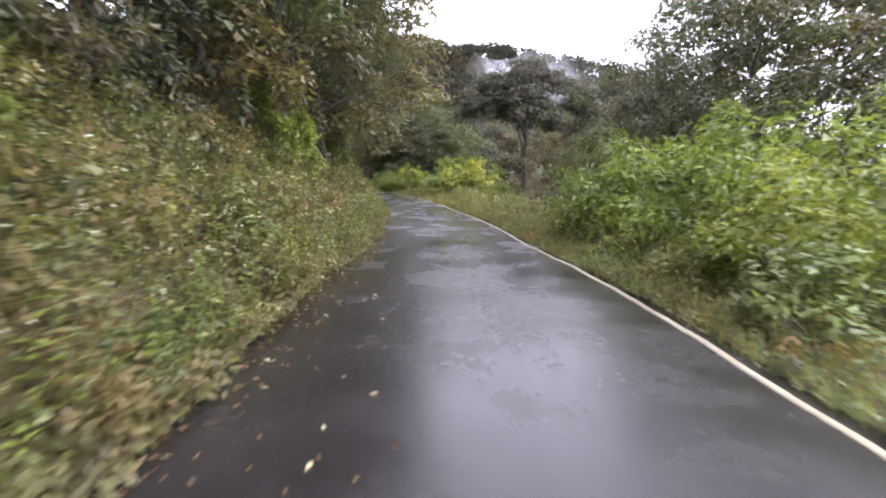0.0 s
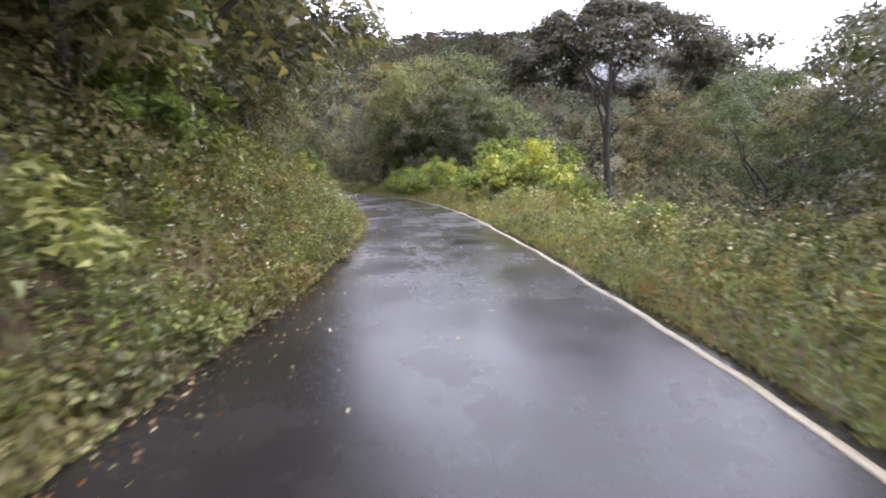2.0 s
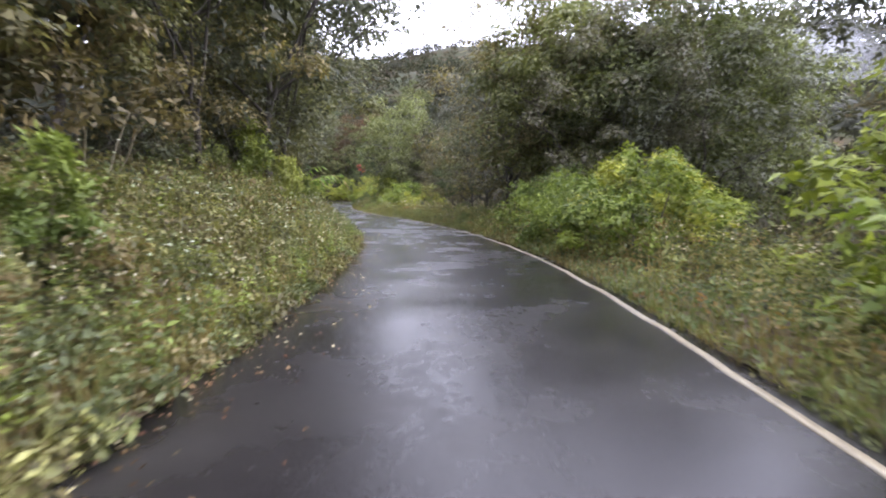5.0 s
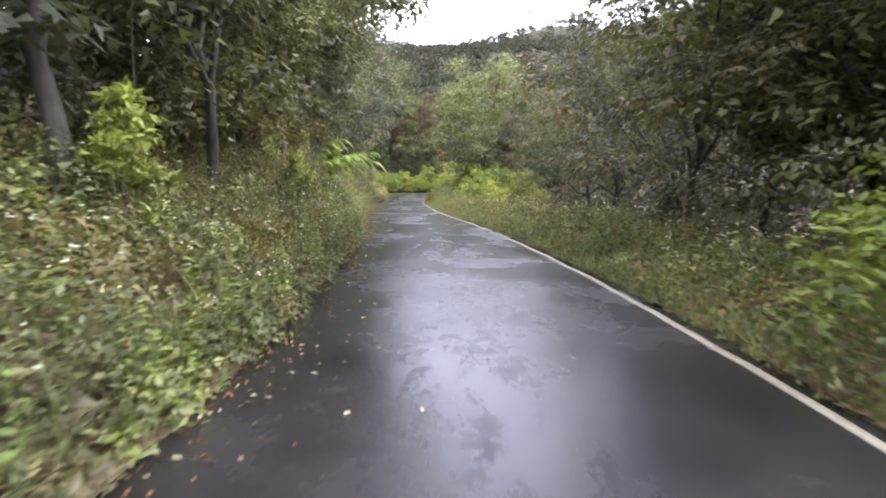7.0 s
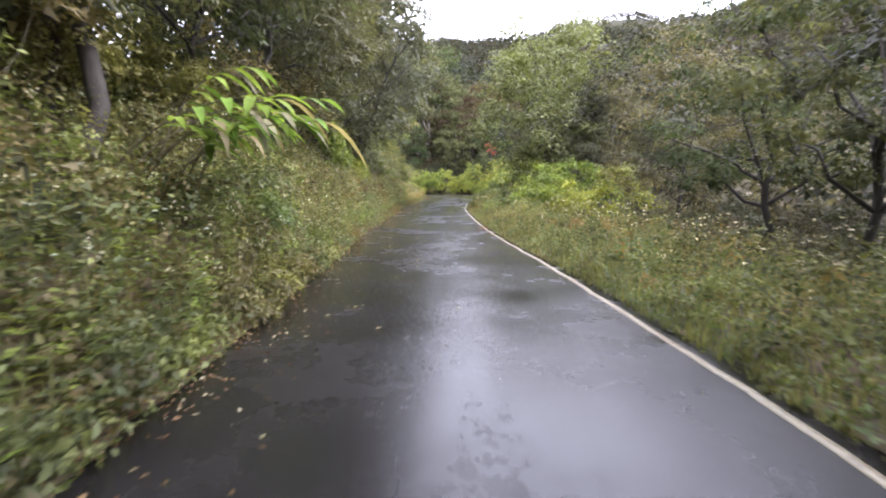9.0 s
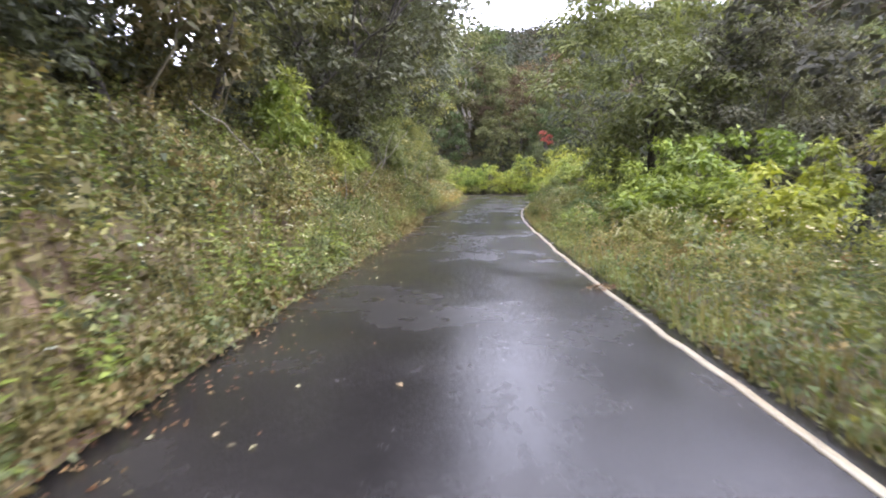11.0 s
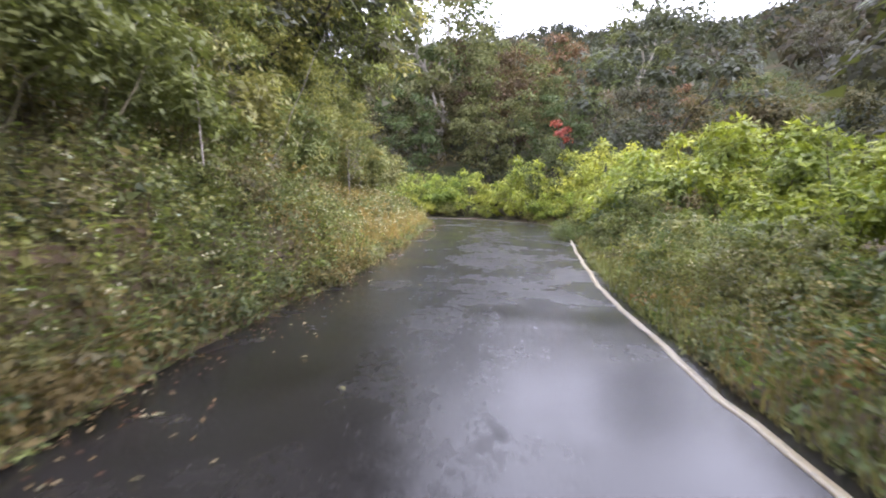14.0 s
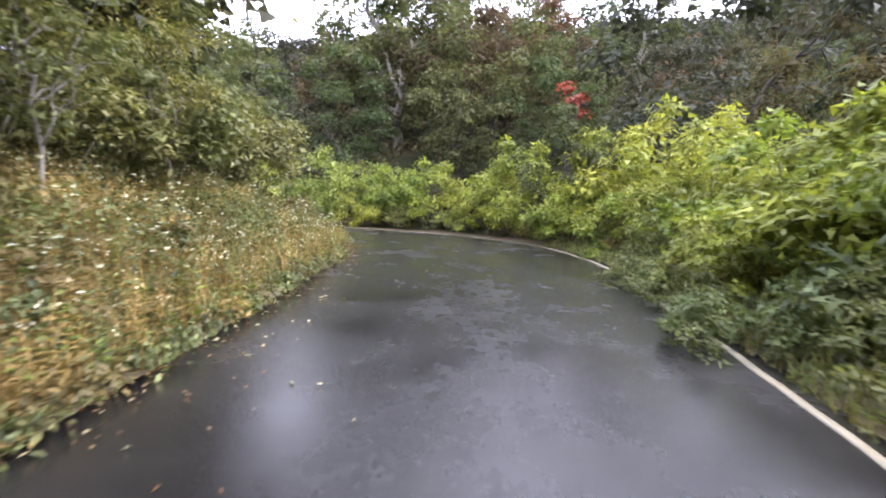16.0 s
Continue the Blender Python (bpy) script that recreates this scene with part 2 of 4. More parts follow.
def chip_mesh(base, way, size, rng, face, half=0.36):
    """Far foliage: one three-cornered chip for each spray of leaves."""
    way = unit(way)
    side = unit(np.cross(way, face))
    size = np.broadcast_to(size, len(base))[:, None]
    v = np.stack([base - side * size * half, base + side * size * half, base + way * size], 1).reshape(-1, 3)
    return v, np.arange(len(v)).reshape(-1, 3)


def joined(pieces):
    vs, fs, k = [], [], 0
    for v, f in pieces:
        vs.append(v), fs.append(np.asarray(f) + k)
        k += len(v)
    return np.concatenate(vs), np.concatenate(fs)


def tube(points, radii, sides=7):
    """A tapering limb along points."""
    points, radii = np.asarray(points, float), np.asarray(radii, float)
    ahead = unit(np.gradient(points, axis=0))
    a = unit(np.cross(ahead, [0.31, 0.95, 0.1]))
    b = np.cross(ahead, a)
    ang = np.linspace(0, 2 * math.pi, sides, endpoint=False)
    ring = points[:, None] + radii[:, None, None] * (a[:, None] * np.cos(ang)[None, :, None] + b[:, None] * np.sin(ang)[None, :, None])
    m, f = len(points), []
    for r in range(m - 1):
        for k in range(sides):
            p, q = r * sides + k, r * sides + (k + 1) % sides
            f += [(p, q, q + sides), (p, q + sides, p + sides)]
    return ring.reshape(-1, 3), np.array(f)


def wander(a, b, n, amount, rng):
    """A crooked line from a to b."""
    t = np.linspace(0, 1, n)[:, None]
    p = np.asarray(a) * (1 - t) + np.asarray(b) * t
    return p + rng.normal(size=(n, 3)) * amount * np.sin(np.pi * t)


# ---- the road's line ----
# centre of the lane every eight metres or so (x, y, z), behind the start, along the drive and round the bend past its end
CENTRE = np.array([(0.6, -60, 0.9), (0.4, -24, 0.45), (0, 0, 0), (-0.15, 8.15, -0.15), (-0.68, 16.0, -0.26), (-1.76, 23.75, -0.25),
                   (-3.67, 31.5, -0.13), (-6.56, 39.23, 0.03), (-10.21, 46.44, 0.14), (-14.63, 53.15, 0.22), (-19.34, 59.51, 0.28),
                   (-24.3, 65.54, 0.34), (-29.54, 72.02, 0.42), (-34.25, 78.27, 0.56), (-39.39, 85.86, 0.82), (-43.0, 91.5, 1.02),
                   (-45.7, 95.7, 1.15), (-48.8, 98.6, 1.25), (-52.6, 98.9, 1.35), (-56.2, 96.6, 1.5), (-58.8, 91.0, 1.75), (-60, 82, 2.1),
                   (-62, 68, 2.7)])


def glide(p, n=24):
    """A smooth curve through p."""
    e = np.concatenate([[2 * p[0] - p[1]], p, [2 * p[-1] - p[-2]]])
    out = []
    for k in range(len(p) - 1):
        a, b, c, d = e[k : k + 4]
        u = np.linspace(0, 1, n, endpoint=False)[:, None]
        out.append(0.5 * (2 * b + (c - a) * u + (2 * a - 5 * b + 4 * c - d) * u**2 + (3 * b - a - 3 * c + d) * u**3))
    return np.concatenate(out + [p[-1:]])


LINE = glide(CENTRE)
ALONG = np.concatenate([[0], np.cumsum(np.linalg.norm(np.diff(LINE[:, :2], axis=0), axis=1))])
ALONG -= ALONG[2 * 24]
HEAD = unit(np.gradient(LINE[:, :2], axis=0))
SIDE = np.stack([HEAD[:, 1], -HEAD[:, 0]], 1)


def on_road(s, lat):
    """World x, y and road height at s metres along the drive and lat metres to the right of its centre."""
    x, y, z = (np.interp(s, ALONG, LINE[:, k]) for k in range(3))
    sx, sy = np.interp(s, ALONG, SIDE[:, 0]), np.interp(s, ALONG, SIDE[:, 1])
    return x + sx * lat, y + sy * lat, z


def road_place(x, y):
    """The way along the road, the offset from it and its height there, for many points."""
    x, y = np.ravel(x), np.ravel(y)
    j = np.concatenate([((x[k : k + 4000, None] - LINE[:, 0]) ** 2 + (y[k : k + 4000, None] - LINE[:, 1]) ** 2).argmin(1)
                        for k in range(0, len(x), 4000)])
    dx, dy = x - LINE[j, 0], y - LINE[j, 1]
    far = np.hypot(dx, dy)
    lat = np.where(dx * SIDE[j, 0] + dy * SIDE[j, 1] >= 0, far, -far)
    return ALONG[j], lat, LINE[j, 2]


EDGE = np.array([(-60, 1.9), (0, 1.65), (2.7, 1.68), (4.8, 1.95), (8, 2.12), (10.8, 1.97), (13, 2.03), (16, 2.07), (19, 2.1), (21, 2.0), (25, 1.97),
                 (28, 1.9), (31.5, 1.87), (34, 1.95), (37.3, 2.04), (42, 1.95), (47.2, 1.76), (50, 1.7), (53, 1.76), (57, 1.9), (59.5, 1.86), (61.5, 1.98),
                 (64, 2.1), (70, 2.15), (75, 2.26), (79, 2.17), (84, 2.08), (86.5, 2.12), (88.5, 2.35), (90.5, 2.5), (92.7, 2.42), (94, 2.2), (96, 2.25),
                 (98, 2.38), (101, 2.4), (103, 2.5), (107, 2.75), (112, 3.0), (120, 2.6), (170, 2.2)])
LINE_S = [-60, 0, 6, 9, 13, 18, 22, 28, 36, 45, 55, 64, 74, 82, 90, 94, 97, 100, 101.5, 104, 107, 110.5, 113, 116, 170]
LINE_LAT = [2.2, 2.25, 2.22, 2.1, 1.86, 1.88, 1.74, 1.67, 1.92, 2.13, 2.12, 1.88, 1.75, 1.82, 1.69, 1.74, 1.98, 2.22, 2.36, 2.5, 2.68, 2.65, 2.5, 2.4, 2.2]


def left_edge(s):
    return -np.interp(s, EDGE[:, 0], EDGE[:, 1])


def paint_lat(s):
    return np.interp(s, LINE_S, LINE_LAT)


def lumps(x, y, scale, seed=0):
    """Smooth pseudo-random heights, about -1 to 1."""
    r = np.random.RandomState(seed)
    out = 0
    for k in range(7):
        a, ph, f = r.uniform(0, 6.28), r.uniform(0, 6.28), r.uniform(0.6, 1.7) / scale
        out = out + np.sin((x * math.cos(a) + y * math.sin(a)) * f * 6.28 + ph)
    return out / 3.2


def ground_height(x, y):
    x, y = np.asarray(x, float), np.asarray(y, float)
    shape = x.shape
    x, y = x.ravel(), y.ravel()
    s, lat, rz = road_place(x, y)
    steep = np.interp(s, [0, 25, 32, 44, 58, 66, 92, 98, 108], [0.9, 0.85, 0.6, 0.42, 0.5, 0.95, 0.9, 0.5, 0.42])
    ul = np.maximum(-lat + left_edge(s) + 0.02, 0)
    rise = np.minimum(ul, 0.35) * 0.25 + steep * np.clip(ul - 0.35, 0, 5) + 0.38 * np.clip(ul - 5.35, 0, 45) * np.interp(ul, [5, 50], [1, 0.7])
    ur = np.maximum(lat - paint_lat(s) - 0.3, 0)
    drop = -0.2 * np.clip(ur - 2.2, 0, 11) * np.interp(s, [80, 100], [1, 0.0]) - 0.04 * np.minimum(ur, 1.0)
    z = rz + np.where(lat < 0, rise, drop)
    q = np.maximum((y - 103) - np.where(x > -50, 0.55, 0.4) * (x + 50), 0)
    ridge = (1 + 0.12 * lumps(x, y, 230, 5) * np.clip(q / 60, 0, 1)) * (1 - 0.1 * np.exp(-(((q - 85) / 55) ** 2)))
    hill = (0.33 * q + 0.03 * np.maximum(q - 45, 0)) / (1 + q / 1500) * ridge
    hill = hill * np.interp(x, [-40, 20, 90], [1.0, 0.9, 0.6])
    hill = hill + 27 * np.exp(-(((y - 215) / 55) ** 2) - ((x - 30) / 75) ** 4)
    fade = np.clip((np.abs(lat) - 5.5) / 6, 0, 1)
    z = z + hill * fade
    z = z + 0.12 * lumps(x, y, 5, 2) * np.clip((np.abs(lat) - 2.8) / 1.5, 0, 1)
    inside = (lat > left_edge(s) - 0.02) & (lat < paint_lat(s) + 0.3)
    z = np.where(inside, rz - 0.07, z)
    far = np.hypot(x + 30, y - 60)
    z = np.where(far > 700, z + (np.clip(far - 700, 0, 800) / 800) * (-z * 0.6), z)
    return z.reshape(shape)


def spread(lo, hi, step, ends, out):
    """Grid lines that are close between lo and hi and grow wider outward."""
    mid = list(np.arange(lo, hi, step))
    a, b, g = lo, mid[-1], step
    left, right = [], []
    while b < ends or a > -ends:
        g *= out
        a, b = a - g, b + g
        left.append(a), right.append(b)
    return np.array(left[::-1] + mid + right)


def build_ground():
    gx, gy = spread(-82, 24, 0.9, 1600, 1.13), spread(-12, 132, 0.9, 1600, 1.13)
    xx, yy = np.meshgrid(gx, gy)
    zz = ground_height(xx, yy)
    ps, pl, _ = road_place(xx, yy)
    zz -= 0.16 * ((pl > left_edge(ps) - 0.75) & (pl < paint_lat(ps) + 0.95)).reshape(zz.shape)
    v = np.stack([xx, yy, zz], -1).reshape(-1, 3)
    w, h = len(gx), len(gy)
    i = (np.arange(h - 1)[:, None] * w + np.arange(w - 1)).ravel()
    f = np.stack([i, i + 1, i + 1 + w, i + w], 1)
    ob = new("ground", smooth(mesh_of("ground", v, f, M_SOIL)))
    tagged(ob, "red-brown earth and moss hillside sloping up from the road", "ground", kind="structure")


build_ground()


def build_road():
    s = np.arange(-58, 150, 0.4)
    rng = np.random.RandomState(3)
    le = left_edge(s) - 0.06 + 0.06 * np.sin(s * 1.7) + 0.05 * np.sin(s * 4.3 + 1) + rng.normal(size=len(s)) * 0.02
    re = paint_lat(s) + 0.28 + 0.06 * np.sin(s * 1.3 + 2) + rng.normal(size=len(s)) * 0.02
    cols = np.array([0, 0.003, 0.1, 0.25, 0.4, 0.55, 0.7, 0.85, 0.94, 0.997, 1])
    lat = le[:, None] + (re - le)[:, None] * cols
    x, y, z = on_road(np.repeat(s[:, None], len(cols), 1), lat)
    sag = 0.02 - 0.02 * ((cols - 0.5) * 2) ** 2
    rut = -0.008 * (np.exp(-((lat + 0.75) / 0.25) ** 2) + np.exp(-((lat - 0.75) / 0.25) ** 2))
    z = z + sag + rut + 0.006 * lumps(x, y, 2.3, 8)
    z[:, 0] -= 0.09
    z[:, -1] -= 0.09
    v = np.stack([x, y, z], -1).reshape(-1, 3)
    w = len(cols)
    i = (np.arange(len(s) - 1)[:, None] * w + np.arange(w - 1)).ravel()
    me = smooth(mesh_of("road", v, np.stack([i, i + 1, i + 1 + w, i + w], 1), M_ASPHALT))
    corner = np.empty(len(me.loops), np.int32)
    me.loops.foreach_get("vertex_index", corner)
    lane = np.stack([np.repeat(s, w), np.tile(cols, len(s))], 1)[corner]
    me.uv_layers.new(name="lane").data.foreach_set("uv", lane.astype(np.float32).ravel())
    road = new("road", me)
    tagged(road, "narrow wet dark asphalt road with patched worn surface", "road", kind="structure")
    # the painted edge line, a few millimetres proud
    lat = paint_lat(s)[:, None] + np.array([-0.04, -0.036, 0.036, 0.04]) + (0.012 * np.sin(s * 2.9) + 0.008 * np.sin(s * 7.1))[:, None]
    x, y, z = on_road(np.repeat(s[:, None], 4, 1), lat)
    c = (lat - le[:, None]) / (re - le)[:, None]
    z = z + 0.02 - 0.02 * ((c - 0.5) * 2) ** 2 + 0.006 * lumps(x, y, 2.3, 8) + np.array([-0.01, 0.007, 0.007, -0.01])
    i = (np.arange(len(s) - 1)[:, None] * 4 + np.arange(3)).ravel()
    paint = new("edge_line", mesh_of("edge_line", np.stack([x, y, z], -1).reshape(-1, 3), np.stack([i, i + 1, i + 5, i + 4], 1), M_LINE))
    tagged(paint, "worn white painted line along the road edge", "road marking", kind="structure")

    for name, rows in (("shoulder_uphill", [left_edge(s) + d for d in (0.1, -0.05, -0.25, -0.5, -0.8, -1.2, -1.8)]),
                       ("shoulder_downhill", [paint_lat(s) + d for d in (0.2, 0.35, 0.6, 0.9, 1.3, 1.9)])):
        lat = np.stack(rows, 1)
        w = lat.shape[1]
        x, y, rz = on_road(np.repeat(s[:, None], w, 1), lat)
        z = np.maximum(ground_height(x, y), rz - 0.005) + 0.01 + 0.012 * lumps(x, y, 0.9, 4)
        z[:, -1] -= 0.1
        i = (np.arange(len(s) - 1)[:, None] * w + np.arange(w - 1)).ravel()
        f = np.stack([i, i + 1, i + 1 + w, i + w], 1)
        if name == "shoulder_uphill":
            f = f[:, ::-1]
        ob = new(name, smooth(mesh_of(name, np.stack([x, y, z], -1).reshape(-1, 3), f, M_EARTH)))
        tagged(ob, "damp red-brown earth shoulder beside the asphalt", "ground", kind="structure")


build_road()


# ---- trees ----
def crown_leaves(rng, clumps, leaves, length, spread_, droop=0.5, slim=0.42, chips=False):
    """Leaves laid like shingles over clumps at the given places (x, y, z, radius), thin underneath."""
    base, way, ln, face = [], [], [], []
    for x, y, z, r in clumps:
        d = rng.normal(size=(leaves, 3))
        d[:, 2] = np.where(d[:, 2] < -0.35, -d[:, 2], d[:, 2])
        d = unit(d)
        k = r * rng.uniform(0.55, 1.0, (leaves, 1)) * (1 + 0.25 * np.sin(d[:, :1] * 5 + x * 3) * np.cos(d[:, 1:2] * 4 + y * 3))
        base.append(np.array([x, y, z]) + d * k * np.array([1, 1, spread_]))
        face.append(unit(d * 0.8 + np.array([0, 0, 0.55]) + rng.normal(size=(leaves, 3)) * (0.2 if chips else 0.38)))
        way.append(np.cross(face[-1], rng.normal(size=(leaves, 3))) + d * 0.5 + np.array([0, 0, -droop]))
        ln.append(length * rng.uniform(0.6, 1.35, leaves))
    base, way, ln, face = np.concatenate(base), np.concatenate(way), np.concatenate(ln), np.concatenate(face)
    outer = chip_mesh(base, way, ln, rng, face, slim * 0.56) if chips else leaf_mesh(base, way, ln, ln * slim, rng, face=face)
    # more leaves deep inside each clump close the crown
    c = np.repeat(np.asarray(clumps), 9, 0)
    d = unit(rng.normal(size=(len(c), 3)))
    f = unit(rng.normal(size=(len(c), 3)))
    inner = chip_mesh(c[:, :3] + d * c[:, 3:] * rng.uniform(0, 0.5, (len(c), 1)) * [1, 1, spread_], np.cross(f, d), np.minimum(length * 1.2, 0.17), rng, f)
    return joined([outer, inner])


def tree(name, seed, height, reach, low, n_clumps, clump_r, leaves, leaf, mat, bark, limbs=6, girth=0.16, squash=0.75, dome=0.9, lean=0.0,
         label="", category="tree", droop=0.5, slim=0.42, hollow=0.45, chips=False, flat_top=False, fork=None):
    """A tapered trunk, crooked limbs that end in clumps of leaves, and the crown of those clumps. low: where the crown begins."""
    rng = np.random.RandomState(seed)
    root = new(name)
    tagged(root, label, category)
    fork = fork or low + (height - low) * 0.25
    top = np.array([lean * height + rng.normal() * 0.2, rng.normal() * 0.2, fork])
    spine = wander((0, 0, -0.6), top, 7, 0.1, rng)
    rad = girth * np.linspace(1.25, 0.75, 7)
    rad[0] *= 1.5
    part("trunk", smooth(mesh_of("trunk", *tube(spine, rad, 8), bark)), root)
    mid, half = (low + height) / 2, (height - low) / 2
    clumps = []
    for k in range(n_clumps):
        d = unit(rng.normal(size=3))
        r = rng.uniform(hollow, 1.0) ** 0.5
        c = np.array([d[0] * reach * r + lean * height, d[1] * reach * r, mid + d[2] * half * r * dome])
        if flat_top:
            r, a = rng.uniform() ** 0.5, rng.uniform(0, 6.28)
            c = np.array([math.cos(a) * reach * r, math.sin(a) * reach * r, height - (height - low) * (0.75 * r**2.2 + 0.25 * rng.uniform())])
        clumps.append((*c, clump_r * rng.uniform(0.6, 1.25)))
    ends = [clumps[k] for k in rng.choice(len(clumps), limbs, replace=False)]
    for k, (x, y, z, r) in enumerate(ends):
        a = spine[-1 - (k % 3)]
        line = wander(a, (x, y, z), 6, 0.16, rng)
        if flat_top:
            t = np.linspace(0, 1, 6)[:, None]
            bow = np.array([a[0] * 0.7 + x * 0.3, a[1] * 0.7 + y * 0.3, a[2] * 0.25 + z * 0.75])
            line = a * (1 - t) ** 2 + 2 * bow * t * (1 - t) + np.array([x, y, z]) * t**2 + rng.normal(size=(6, 3)) * 0.08 * t
        tw = [tube(line, girth * np.linspace(0.6, 0.12, 6), 6)]
        for q in range(3):
            st = line[2 + q % 3]
            e = st + unit(rng.normal(size=3) + np.array([0, 0, 0.6])) * clump_r * rng.uniform(0.8, 1.6)
            tw.append(tube(wander(st, e, 4, 0.06, rng), girth * np.linspace(0.25, 0.05, 4), 4))
        part("branch", smooth(mesh_of("branch", *joined(tw), bark)), root)
    part("crown", mesh_of("crown", *crown_leaves(rng, clumps, leaves, leaf, squash, droop, slim, chips), mat), root)
    return root


def turned(x, y, z, rz, k=1.0, kz=None, tilt=0.0):
    return pose(x, y, z, tilt, 0, rz) @ Matrix.Diagonal((k, k, kz or k, 1))


# how dry the bank is along the road
DRY_S = [0, 8, 12, 28, 31, 38, 42, 53, 54.5, 57.5, 59, 80.5, 83, 88, 90, 97, 99, 110]
DRY = [0.55, 0.5, 0.22, 0.2, 0.6, 0.55, 0.16, 0.16, 0.5, 0.5, 0.16, 0.2, 0.6, 0.55, 0.25, 0.25, 0.18, 0.18]
PLACED = {}


def bank_low(s):
    """1 where the bank is a low open slope, 0 where tall growth crowds the road."""
    return np.interp(s, [28, 32, 43, 46, 58, 61, 96, 99, 112], [0, 1, 1, 0.8, 0.8, 0, 0, 1, 1])


def plant(kind, s, lat, rz, k=1.0, kz=None, sink=0.1, group="", label=""):
    """Sets a copy of a kind at a place by the road; the first use is the original itself."""
    x, y, _ = (float(v) for v in on_road(s, lat))
    return plant_at(kind, x, y, rz, k, kz, sink, group, label)


def plant_at(kind, x, y, rz, k=1.0, kz=None, sink=0.1, group="", label=""):
    z = float(ground_height(np.array([x]), np.array([y]))[0]) - sink
    m = turned(x, y, z, rz, k, kz)
    if kind.name in PLACED:
        ob = copy_thing(kind, m)
    else:
        ob = kind
        ob.matrix_basis = m
        PLACED[kind.name] = True
    return tagged(ob, label, group=group)


dark_tree = tree("tree", 11, 8.8, 3.1, 0.5, 72, 0.82, 180, 0.125, M_DARK, M_BARK, girth=0.07, chips=True, slim=0.44, label="dense dark green broadleaf tree on the hill bank")
olive_tree = tree("tree", 12, 8.4, 3.0, 0.3, 70, 0.82, 180, 0.122, M_OLIVE, M_BARK, girth=0.07, chips=True, slim=0.44, label="olive green leafy tree hanging over the bank", lean=0.03)
grey_tree = tree("tree", 13, 8.5, 3.4, 1.2, 60, 0.75, 120, 0.15, M_GREYLEAF, M_BARK, limbs=9, girth=0.1, chips=True,
                 label="grey-green open tree with bare crooked branches")
yellow_tree = tree("tree", 14, 9.0, 2.9, 1.4, 66, 0.8, 110, 0.15, M_YELLOW, M_BARK, chips=True, label="yellow-green rounded tree beside the road")
gold_tree = tree("tree", 25, 8.5, 3.1, 0.6, 130, 0.8, 150, 0.15, M_LEMON, M_BARK, girth=0.12, chips=True, limbs=4, hollow=0.2, label="rounded yellow-green tree beside the road")
lime_tree = tree("tree", 24, 8.5, 3.1, 0.8, 76, 0.8, 200, 0.12, M_LIME, M_BARK, girth=0.07, chips=True, slim=0.44, label="full mid-green tree with a rounded crown")
umbrella_tree = tree("umbrella_tree", 15, 12.4, 5.7, 7.2, 170, 1.05, 190, 0.2, M_CROWN, M_BARK, limbs=9, girth=0.19, squash=0.6, chips=True, slim=0.65, fork=7.6,
                     flat_top=True, label="tall dark umbrella-shaped tree with forked trunk")
thick_tree = tree("tree", 28, 8.6, 3.1, 0.4, 115, 0.8, 150, 0.14, M_DARK, M_BARK, girth=0.08, chips=True, limbs=4, hollow=0.2, slim=0.5, label="dense dark green tree below the road")
lemon_tree = tree("tree", 27, 7.6, 2.2, 0.4, 56, 0.72, 120, 0.14, M_LEMON, M_PALE_BARK, girth=0.06, chips=True, label="leafy yellow-green tree with pale thin trunk")
slim_tree = tree("tree", 16, 6.5, 1.4, 1.6, 30, 0.55, 90, 0.13, M_YELLOW, M_PALE_BARK, limbs=6, girth=0.045,
                 label="slender young tree with a pale thin trunk")
rust_tree = tree("tree", 17, 6.5, 2.5, 0.2, 46, 0.8, 115, 0.165, M_RUST, M_BARK, limbs=2, girth=0.1, chips=True, slim=0.65, label="tree with rust-brown young leaves on the hillside")
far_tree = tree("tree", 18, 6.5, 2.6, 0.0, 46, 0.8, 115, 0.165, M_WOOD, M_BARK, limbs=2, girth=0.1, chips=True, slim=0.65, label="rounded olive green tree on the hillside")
far_dark = tree("tree", 19, 7.0, 2.6, 0.0, 46, 0.8, 115, 0.165, M_CROWN, M_BARK, limbs=2, girth=0.1, chips=True, slim=0.65, label="rounded dark green tree on the hillside")
lime_far = tree("tree", 26, 7.0, 2.7, 0.0, 46, 0.8, 115, 0.165, M_GROVE, M_BARK, limbs=2, girth=0.1, chips=True, slim=0.65, label="rounded mid-green tree on the hillside")
far_grey = tree("tree", 20, 8.0, 2.4, 0.4, 46, 0.75, 115, 0.17, M_GREYLEAF, M_PALE_BARK, limbs=4, chips=True, slim=0.65, label="grey-green tree with a pale trunk on the hillside")
flame_tree = tree("flowering_tree", 22, 5.4, 0.6, 4.2, 5, 0.36, 60, 0.2, M_RED, M_BARK, limbs=3, chips=True, slim=0.65, label="small tree in red-orange flower on the hillside")
back_tree = tree("tree", 21, 9.0, 3.3, 0.3, 46, 1.0, 90, 0.26, M_DARK, M_BARK, limbs=3, chips=True, slim=0.65, label="dark tree standing deeper in the bank wood")


